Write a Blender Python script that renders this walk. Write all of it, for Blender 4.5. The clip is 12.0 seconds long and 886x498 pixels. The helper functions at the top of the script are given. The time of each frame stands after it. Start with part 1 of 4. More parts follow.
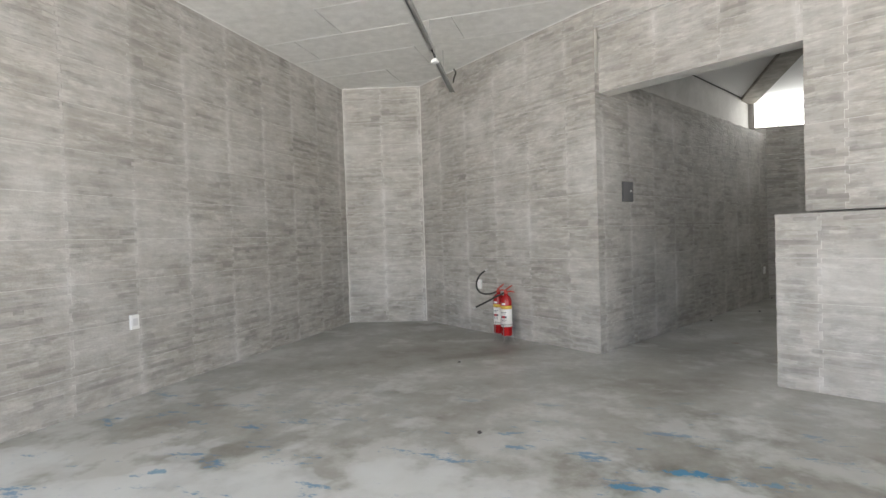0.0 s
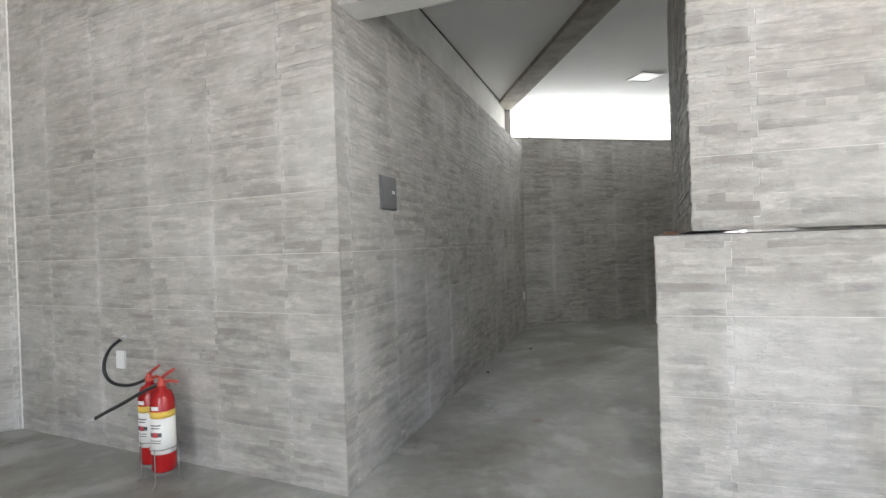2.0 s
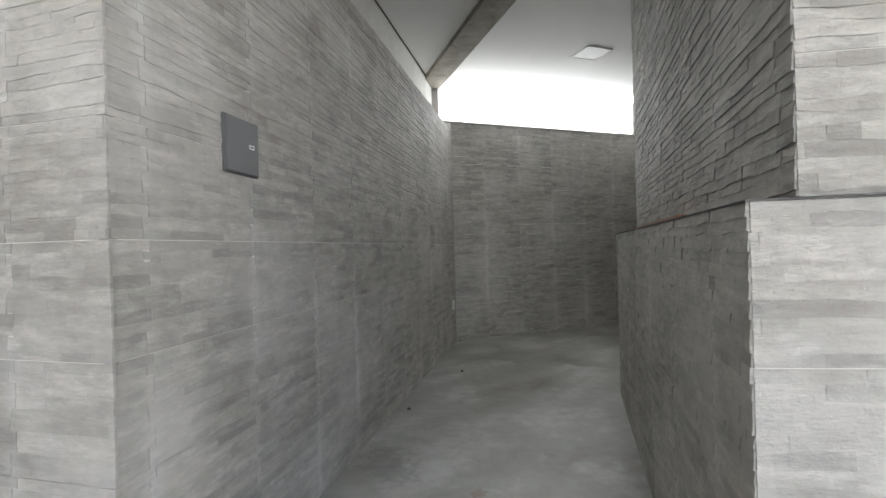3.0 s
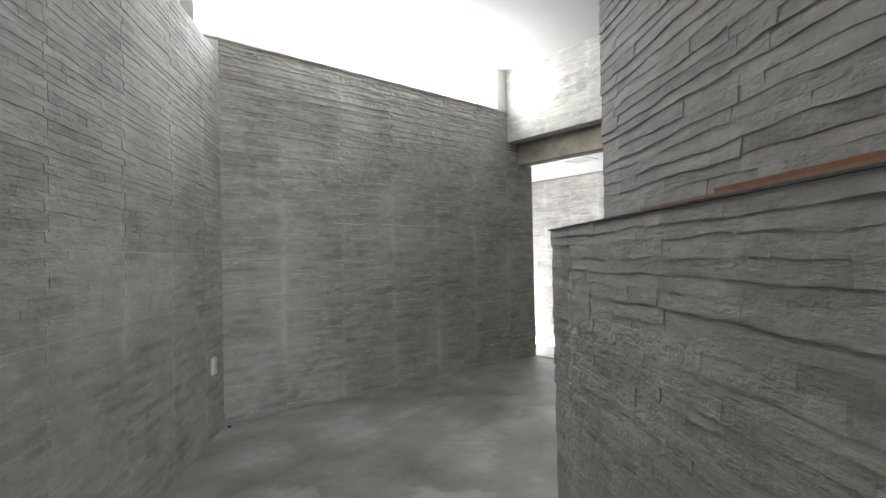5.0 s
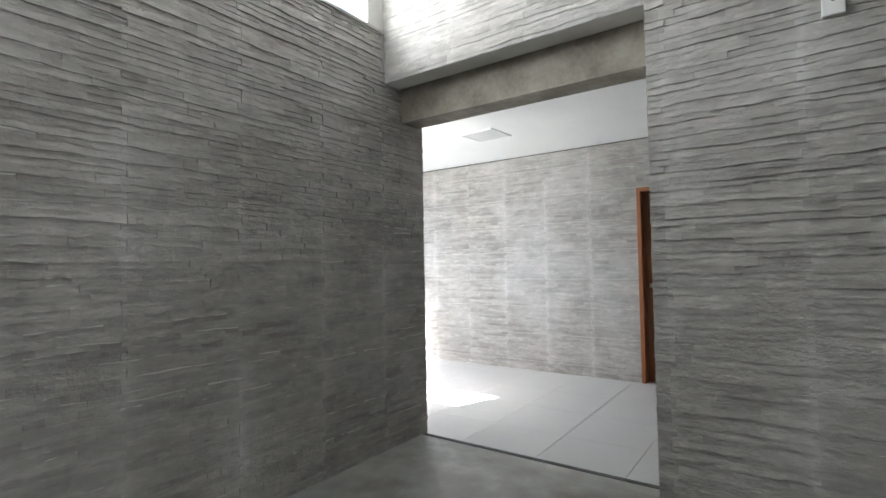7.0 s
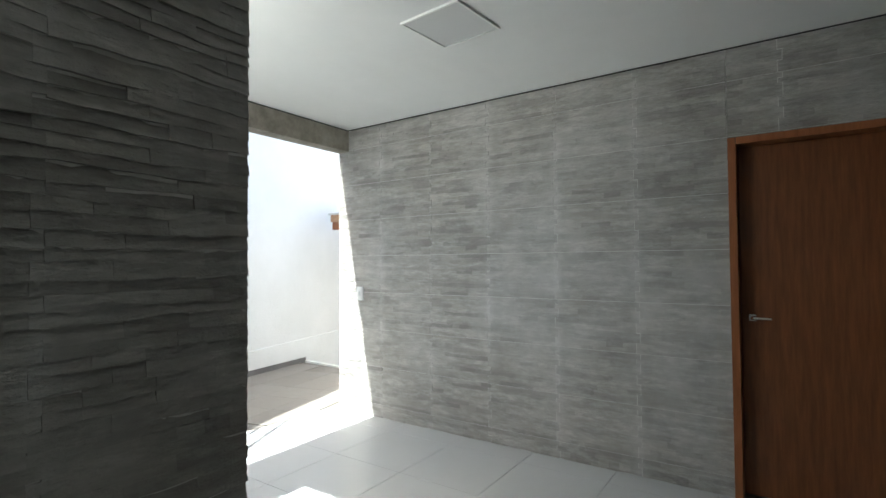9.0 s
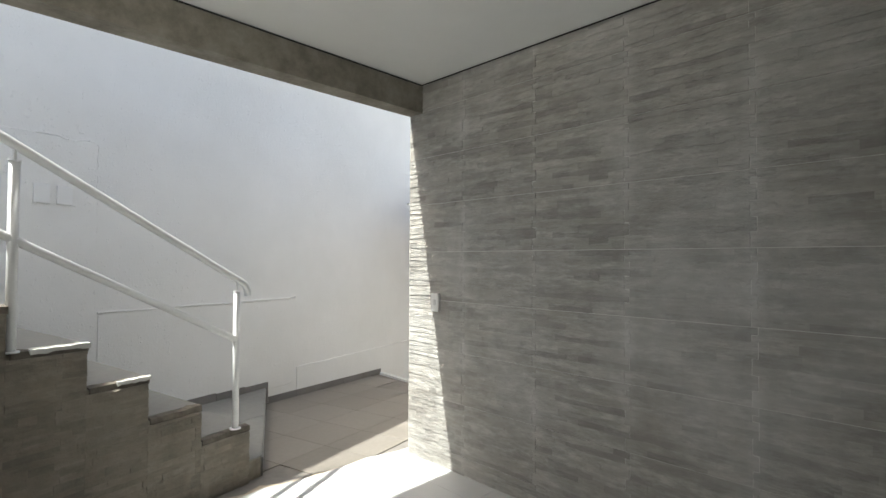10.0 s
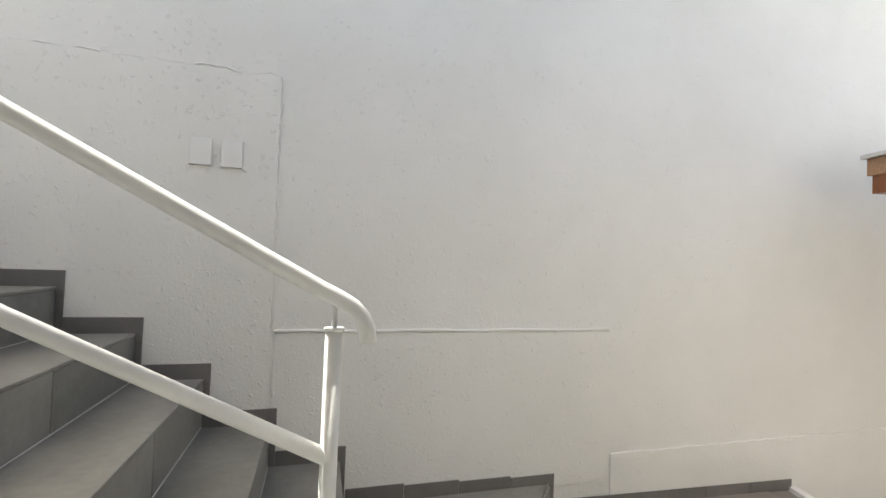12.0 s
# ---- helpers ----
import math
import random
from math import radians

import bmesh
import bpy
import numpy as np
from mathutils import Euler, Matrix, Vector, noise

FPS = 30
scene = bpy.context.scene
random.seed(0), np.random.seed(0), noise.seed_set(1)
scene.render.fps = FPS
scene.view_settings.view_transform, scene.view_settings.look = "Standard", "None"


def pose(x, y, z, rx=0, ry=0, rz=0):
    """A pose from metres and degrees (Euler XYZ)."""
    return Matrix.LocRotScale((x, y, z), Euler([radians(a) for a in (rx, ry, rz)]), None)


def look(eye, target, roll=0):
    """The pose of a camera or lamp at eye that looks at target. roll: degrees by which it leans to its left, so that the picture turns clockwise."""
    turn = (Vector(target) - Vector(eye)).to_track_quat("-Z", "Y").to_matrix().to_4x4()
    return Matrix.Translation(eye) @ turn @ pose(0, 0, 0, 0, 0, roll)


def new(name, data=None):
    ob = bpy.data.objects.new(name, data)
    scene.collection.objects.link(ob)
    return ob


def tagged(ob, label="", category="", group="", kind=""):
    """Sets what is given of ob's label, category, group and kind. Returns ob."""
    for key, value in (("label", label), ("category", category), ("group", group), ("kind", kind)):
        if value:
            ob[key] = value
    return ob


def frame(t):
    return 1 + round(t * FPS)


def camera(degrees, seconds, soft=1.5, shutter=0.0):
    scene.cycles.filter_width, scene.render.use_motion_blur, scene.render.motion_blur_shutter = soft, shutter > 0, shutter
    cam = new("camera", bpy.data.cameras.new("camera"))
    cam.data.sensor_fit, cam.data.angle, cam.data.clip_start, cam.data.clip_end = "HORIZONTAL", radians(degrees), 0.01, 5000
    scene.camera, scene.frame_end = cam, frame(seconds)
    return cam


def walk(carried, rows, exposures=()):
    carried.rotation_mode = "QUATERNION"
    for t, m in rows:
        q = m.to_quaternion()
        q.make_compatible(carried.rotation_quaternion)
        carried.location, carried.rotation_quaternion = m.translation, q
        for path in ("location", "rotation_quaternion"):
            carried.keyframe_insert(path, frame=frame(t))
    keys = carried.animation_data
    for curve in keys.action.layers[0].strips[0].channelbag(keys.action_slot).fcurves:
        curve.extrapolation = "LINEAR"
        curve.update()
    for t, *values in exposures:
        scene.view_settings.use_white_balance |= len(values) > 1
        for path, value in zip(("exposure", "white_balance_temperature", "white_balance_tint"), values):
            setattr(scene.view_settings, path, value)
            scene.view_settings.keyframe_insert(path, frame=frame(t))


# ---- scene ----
cam = camera(83.6, 12.0)
PATH = [
    (0, (-6.841, -9.96, 1.234), (-7.387, -8.036, 1.191), -1.8),
    (0.5, (-6.876, -9.325, 1.301), (-7.247, -7.36, 1.264), -2.4),
    (1, (-6.862, -8.646, 1.325), (-6.939, -6.647, 1.293), -2.3),
    (1.5, (-6.841, -8.004, 1.349), (-6.623, -6.016, 1.325), -2.1),
    (2, (-6.747, -7.401, 1.329), (-6.301, -5.452, 1.314), -1.9),
    (2.5, (-6.611, -6.814, 1.305), (-5.999, -4.91, 1.298), -1.6),
    (3, (-6.347, -6.269, 1.26), (-5.615, -4.408, 1.258), -1.6),
    (3.5, (-6.091, -5.7, 1.245), (-5.244, -3.889, 1.25), -1.7),
    (3.7, (-5.896, -5.481, 1.244), (-5.007, -3.69, 1.265), -1.6),
    (5.5, (-4.544, -3.536, 1.26), (-3.107, -2.146, 1.29), -1.3),
    (6, (-4.099, -3.139, 1.294), (-2.573, -1.848, 1.33), -1.3),
    (6.5, (-3.59, -2.747, 1.331), (-2.0, -1.535, 1.373), -1.2),
    (7, (-3.064, -2.401, 1.3), (-1.436, -1.241, 1.364), -1.1),
    (8.8, (-1.011, -1.376, 1.362), (0.659, -0.277, 1.408), -0.7),
    (9, (-0.797, -1.241, 1.372), (0.854, -0.114, 1.427), -0.4),
    (9.5, (-0.279, -0.842, 1.386), (1.298, 0.387, 1.426), -0.2),
    (10, (0.193, -0.441, 1.377), (1.612, 0.967, 1.425), 0.3),
    (10.5, (0.635, -0.026, 1.367), (1.811, 1.591, 1.409), 0.8),
    (11, (1.024, 0.47, 1.348), (1.875, 2.279, 1.399), 1.1),
    (11.5, (1.441, 0.931, 1.337), (1.92, 2.872, 1.391), 1.3),
    (12, (1.694, 1.502, 1.346), (1.798, 3.499, 1.399), 2.2),
]
EXPOSURES = [(0.0, 2.57, 6500, 9), (1.5, 2.95, 6400, 8), (2.5, 2.82, 6250, 8), (3.0, 2.90, 6250, 8), (3.5, 3.45, 6250, 8), (5.5, 3.38, 6150, 8), (6.0, 3.2, 6100, 7), (7.0, 3.3, 6100, 7), (9.0, 2.0, 6100, 0),
             (9.5, 1.4, 6250, 0), (10.0, 1.12, 6600, 3), (10.5, 1.06, 7100, 3), (11.0, 1.0, 7100, 5), (11.5, 1.22, 7150, 4), (12.0, 1.27, 7150, 4)]
walk(cam, [(t, look(eye, target, roll)) for t, eye, target, roll in PATH], EXPOSURES)

# ---- world and light ----
SUN_WAY = Vector((0.49, -0.18, -1.0)).normalized()
world = bpy.data.worlds.new("world")
world.use_nodes = True
scene.world = world
wn = world.node_tree.nodes
sky = wn.new("ShaderNodeTexSky")
sky.sky_type = "NISHITA"
sky.sun_disc = False
sky.dust_density = 5.0
sky.air_density = 0.65
sky.sun_elevation = math.asin(-SUN_WAY.z)
sky.sun_rotation = math.atan2(-SUN_WAY.x, -SUN_WAY.y)
wn["Background"].inputs["Strength"].default_value = 0.15
world.node_tree.links.new(sky.outputs["Color"], wn["Background"].inputs["Color"])

sun_data = bpy.data.lights.new("sun", "SUN")
sun_data.energy = 4.5
sun_data.angle = radians(0.5)
sun_data.color = (1.0, 0.985, 0.96)
sun = new("sun", sun_data)
sun.matrix_world = look((0, 0, 20), Vector((0, 0, 20)) + SUN_WAY)


def area_lamp(name, centre, way, wide, high, watts, color=(1, 1, 1)):
    """An area lamp, for the sky's light in an opening or for added fill."""
    data = bpy.data.lights.new(name, "AREA")
    data.shape, data.size, data.size_y, data.energy, data.color = "RECTANGLE", wide, high, watts, color
    ob = new(name, data)
    ob.matrix_world = look(centre, Vector(centre) + Vector(way))
    return ob


area_lamp("shopfront_light", (-9.45, -12.9, 1.75), (0.12, 1, 0.02), 2.5, 3.1, 30, (1.0, 0.985, 0.955))
# added fill that brightens the west wall; no opening stands here
area_lamp("west_wall_fill", (-0.24, -11.5, 1.7), (-1, -0.45, 0.02), 2.8, 3.0, 82, (1.0, 0.985, 0.955))
area_lamp("clerestory_light", (-2.2, 0.17, 3.25), (0, -1, -0.15), 3.2, 0.46, 8.5, (1.0, 0.99, 0.97))
area_lamp("lobby_window_light", (-0.16, 1.15, 2.15), (1, 0.0, 0.0), 1.2, 0.95, 2.6, (1.0, 0.99, 0.97))

# ---- materials ----
def material(name, base, rough=0.6, metal=0.0):
    m = bpy.data.materials.new(name)
    m.use_nodes = True
    b = m.node_tree.nodes["Principled BSDF"]
    b.inputs["Base Color"].default_value = (*base, 1)
    b.inputs["Roughness"].default_value = rough
    b.inputs["Metallic"].default_value = metal
    return m


class Nodes:
    """Short hand for wiring a node material."""

    def __init__(self, m):
        self.t = m.node_tree
        self.b = self.t.nodes["Principled BSDF"]

    def add(self, kind, **kw):
        n = self.t.nodes.new("ShaderNode" + kind)
        for k, v in kw.items():
            n.inputs[k.replace("_", " ")].default_value = v
        return n

    def link(self, a, b):
        self.t.links.new(a, b)

    def coords(self, scale=(1, 1, 1), space="Object"):
        tc = self.add("TexCoord")
        mp = self.add("Mapping")
        mp.inputs["Scale"].default_value = scale
        self.link(tc.outputs[space], mp.inputs["Vector"])
        return mp.outputs["Vector"]

    def world_coords(self, scale=(1, 1, 1)):
        g = self.add("NewGeometry")
        mp = self.add("Mapping")
        mp.inputs["Scale"].default_value = scale
        self.link(g.outputs["Position"], mp.inputs["Vector"])
        return mp.outputs["Vector"]

    def noise(self, vec, scale, detail=4.0, rough=0.55):
        n = self.add("TexNoise", Scale=scale, Detail=detail, Roughness=rough)
        self.link(vec, n.inputs["Vector"])
        return n.outputs["Fac"]

    def ramp(self, fac, stops):
        r = self.add("ValToRGB")
        e = r.color_ramp.elements
        while len(e) < len(stops):
            e.new(0.5)
        for el, (p, c) in zip(e, stops):
            el.position, el.color = p, (*c, 1)
        self.link(fac, r.inputs["Fac"])
        return r.outputs["Color"]

    def mix(self, fac, a, b, blend="MIX"):
        n = self.t.nodes.new("ShaderNodeMix")
        n.data_type, n.blend_type = "RGBA", blend
        for v, sock in ((fac, n.inputs[0]), (a, n.inputs[6]), (b, n.inputs[7])):
            if isinstance(v, (int, float)):
                sock.default_value = v
            elif isinstance(v, tuple):
                sock.default_value = (*v, 1)
            else:
                self.link(v, sock)
        return n.outputs[2]

    def math(self, op, a, b):
        n = self.t.nodes.new("ShaderNodeMath")
        n.operation = op
        for v, sock in ((a, n.inputs[0]), (b, n.inputs[1])):
            if isinstance(v, (int, float)):
                sock.default_value = v
            else:
                self.link(v, sock)
        return n.outputs[0]

    def bump(self, height, strength, dist):
        n = self.add("Bump", Strength=strength, Distance=dist)
        self.link(height, n.inputs["Height"])
        self.link(n.outputs["Normal"], self.b.inputs["Normal"])


def stone_material(name, light, dark, warm, pale=(0.60, 0.595, 0.58), deep=(0.285, 0.262, 0.23)):
    m = material(name, light, 0.75)
    n = Nodes(m)
    geo, info = n.add("NewGeometry"), n.add("ObjectInfo")
    pos = n.coords((1, 1, 1))
    tile = n.add("VectorMath")
    tile.operation = "ADD"
    n.link(pos, tile.inputs[0])
    off = n.math("MULTIPLY", info.outputs["Random"], 37.0)
    comb = n.add("CombineXYZ")
    n.link(off, comb.inputs[0])
    n.link(off, comb.inputs[2])
    n.link(comb.outputs[0], tile.inputs[1])
    v = tile.outputs[0]
    streak = n.add("Mapping")
    streak.inputs["Scale"].default_value = (3.2, 3.2, 10)
    n.link(v, streak.inputs["Vector"])
    grain = n.noise(streak.outputs["Vector"], 3.0, 6.0, 0.65)
    blot = n.noise(v, 6.0, 5.0, 0.6)
    col = n.mix(n.ramp(grain, [(0.34, (0, 0, 0)), (0.62, (1, 1, 1))]), dark, light)
    lay = n.add("Mapping")
    lay.inputs["Scale"].default_value = (2.6, 2.6, 15)
    n.link(v, lay.inputs["Vector"])
    patch = n.ramp(n.noise(lay.outputs["Vector"], 1.0, 5.0, 0.6), [(0.43, (0, 0, 0)), (0.60, (1, 1, 1))])
    col = n.mix(n.math("MULTIPLY", patch, 0.9), col, deep)
    chip = n.add("Mapping")
    chip.inputs["Scale"].default_value = (7.0, 7.0, 34)
    n.link(v, chip.inputs["Vector"])
    flake = n.noise(chip.outputs["Vector"], 1.0, 6.0, 0.68)
    col = n.mix(n.math("MULTIPLY", n.ramp(flake, [(0.50, (0, 0, 0)), (0.60, (1, 1, 1))]), 0.66), col, deep)
    speck = n.noise(v, 34.0, 6.0, 0.7)
    col = n.mix(n.math("MULTIPLY", n.ramp(speck, [(0.5, (0, 0, 0)), (0.68, (1, 1, 1))]), 0.35), col, dark)
    col = n.mix(n.math("MULTIPLY", n.ramp(blot, [(0.42, (0, 0, 0)), (0.75, (1, 1, 1))]), 0.55), col, warm)
    # grout haze along the panels' ends and in clouds over the wall
    sep = n.add("SeparateXYZ")
    n.link(pos, sep.inputs[0])
    ends = n.math("ABSOLUTE", n.math("SUBTRACT", sep.outputs[0], 0.292), 0.0)
    ends = n.ramp(n.math("ADD", ends, n.math("MULTIPLY", blot, 0.09)), [(0.275, (0, 0, 0)), (0.345, (1, 1, 1))])
    cloud = n.ramp(n.noise(n.world_coords(), 1.7, 5.0, 0.62), [(0.42, (0, 0, 0)), (0.68, (1, 1, 1))])
    haze = n.math("MULTIPLY", n.math("ADD", n.math("MULTIPLY", ends, 0.40), 0.36), n.math("ADD", cloud, 0.25))
    col = n.mix(haze, col, pale)
    per = n.math("MULTIPLY", n.math("POWER", geo.outputs["Random Per Island"], 2.0), 0.28)
    per = n.math("SUBTRACT", 1.055, n.math("MULTIPLY", per, n.math("SUBTRACT", 1.1, cloud)))
    perob = n.math("ADD", n.math("MULTIPLY", info.outputs["Random"], 0.10), 0.95)
    g = n.math("MULTIPLY", per, perob)
    cc = n.add("CombineColor")
    for k in range(3):
        n.link(g, cc.inputs[k])
    col = n.mix(1.0, col, cc.outputs[0], "MULTIPLY")
    n.link(col, n.b.inputs["Base Color"])
    fine = n.noise(v, 90.0, 4.0, 0.6)
    h = n.math("ADD", n.math("ADD", grain, n.math("MULTIPLY", flake, 0.8)), n.math("ADD", n.math("MULTIPLY", fine, 0.25), n.math("MULTIPLY", speck, 0.5)))
    lump = n.noise(v, 17.0, 3.0, 0.6)
    n.bump(n.math("ADD", h, n.math("MULTIPLY", lump, 0.6)), 0.75, 0.009)
    return m


STONE = stone_material("grey_split_stone", (0.485, 0.468, 0.435), (0.28, 0.268, 0.246), (0.41, 0.378, 0.335), deep=(0.275, 0.258, 0.232))
# darker, browner version of the split stone for the stair's side
STONE_STAIR = stone_material("dark_brown_split_stone", (0.27, 0.245, 0.205), (0.15, 0.13, 0.105), (0.34, 0.285, 0.22), (0.32, 0.29, 0.245), (0.17, 0.145, 0.115))


def mottled(name, light, dark, rough, scale=3.0, bump=0.15, bscale=60.0):
    m = material(name, light, rough)
    n = Nodes(m)
    v = n.world_coords()
    a, b = n.noise(v, scale, 6.0, 0.6), n.noise(v, scale * 7, 4.0, 0.6)
    f = n.ramp(n.math("ADD", n.math("MULTIPLY", a, 0.75), n.math("MULTIPLY", b, 0.25)), [(0.36, (0, 0, 0)), (0.64, (1, 1, 1))])
    n.link(n.mix(f, dark, light), n.b.inputs["Base Color"])
    n.bump(n.noise(v, bscale, 5.0, 0.6), bump, 0.004)
    return m


GROUT = mottled("pale_grout", (0.72, 0.71, 0.68), (0.60, 0.59, 0.56), 0.9)
PLASTER = mottled("raw_grey_plaster", (0.50, 0.485, 0.455), (0.38, 0.365, 0.34), 0.9, 2.5, 0.35, 45.0)
BEAM = mottled("rough_concrete_beam", (0.32, 0.295, 0.25), (0.18, 0.16, 0.13), 0.9, 5.0, 0.9, 24.0)
PALE_PLASTER = mottled("pale_smoothed_plaster", (0.68, 0.67, 0.64), (0.55, 0.54, 0.51), 0.9, 2.5, 0.25, 45.0)
CEILING = mottled("white_gypsum_ceiling", (0.80, 0.80, 0.79), (0.75, 0.75, 0.74), 0.85, 0.8, 0.05)
BOARD = mottled("textured_ceiling_board", (0.80, 0.79, 0.765), (0.67, 0.66, 0.635), 0.9, 9.0, 0.4, 25.0)
WHITE_TRIM = material("white_trim", (0.8, 0.8, 0.78), 0.6)
GAP_SHADE = material("gap_shade", (0.03, 0.03, 0.03), 0.9)
PLASTIC = material("white_plastic", (0.80, 0.80, 0.79), 0.35)
PLASTIC_GREY = material("pale_grey_plastic", (0.62, 0.62, 0.62), 0.35)
STEEL_WHITE = mottled("white_painted_steel", (0.80, 0.80, 0.80), (0.73, 0.73, 0.73), 0.35, 5.0, 0.08, 40)
DARK_BOX = material("dark_grey_painted_metal", (0.10, 0.10, 0.105), 0.45, 0.2)
SLAB = mottled("dark_slab", (0.12, 0.115, 0.11), (0.06, 0.055, 0.055), 0.8, 8.0, 0.05)
CHROME = material("brushed_chrome", (0.75, 0.73, 0.70), 0.25, 1.0)
CONDUIT = material("galvanised_conduit", (0.55, 0.55, 0.54), 0.45, 0.7)
BLACK = material("black_rubber", (0.02, 0.02, 0.02), 0.5)
RED = material("glossy_red_paint", (0.36, 0.010, 0.012), 0.25)
ORANGE_RED = material("faded_red_handle", (0.46, 0.06, 0.04), 0.4)
LABEL_WHITE = material("white_paper_label", (0.78, 0.77, 0.74), 0.5)
LABEL_YELLOW = material("yellow_paper_label", (0.68, 0.46, 0.08), 0.5)
INK = material("dark_ink", (0.08, 0.08, 0.09), 0.6)
INK_RED = material("red_ink", (0.5, 0.06, 0.08), 0.6)
WIRE = material("bare_wire", (0.35, 0.34, 0.33), 0.4, 0.8)
TEAL = material("teal_card", (0.02, 0.13, 0.16), 0.4)
ORANGE = material("orange_print", (0.50, 0.20, 0.05), 0.5)
BEIGE = material("beige_card", (0.46, 0.40, 0.32), 0.6)
SKY_GLOW = material("glowing_backdrop", (1, 1, 1), 1.0)
SKY_GLOW.node_tree.nodes["Principled BSDF"].inputs["Emission Color"].default_value = (1.0, 1.0, 1.0, 1)
SKY_GLOW.node_tree.nodes["Principled BSDF"].inputs["Emission Strength"].default_value = 0.3
MORTAR = mottled("beige_mortar", (0.50, 0.43, 0.33), (0.36, 0.30, 0.23), 0.9, 6.0, 0.5, 30.0)
MORTAR_DARK = mottled("dark_chipped_mortar", (0.20, 0.175, 0.145), (0.09, 0.078, 0.064), 0.9, 14.0, 0.8, 40.0)
BLUE_WIRE = material("blue_coated_wire", (0.03, 0.08, 0.25), 0.4)


def wood_material(name, light, dark, axis_scale, rough=0.45):
    m = material(name, light, rough)
    n = Nodes(m)
    v = n.coords(axis_scale)
    g = n.noise(v, 3.0, 8.0, 0.65)
    n.link(n.ramp(g, [(0.3, dark), (0.7, light)]), n.b.inputs["Base Color"])
    n.bump(g, 0.12, 0.002)
    return m


DOOR_WOOD = wood_material("reddish_brown_varnished_wood", (0.25, 0.09, 0.03), (0.14, 0.047, 0.016), (14, 14, 1.2), 0.4)
FRAME_WOOD = wood_material("orange_varnished_wood", (0.36, 0.13, 0.045), (0.24, 0.08, 0.025), (14, 14, 1.2), 0.4)
PLANK_WOOD = wood_material("pale_pine", (0.36, 0.21, 0.12), (0.24, 0.135, 0.075), (14, 14, 14), 0.6)


BLUE, RUST, DAMP = (0.03, 0.20, 0.36), (0.24, 0.16, 0.11), (0.13, 0.13, 0.12)


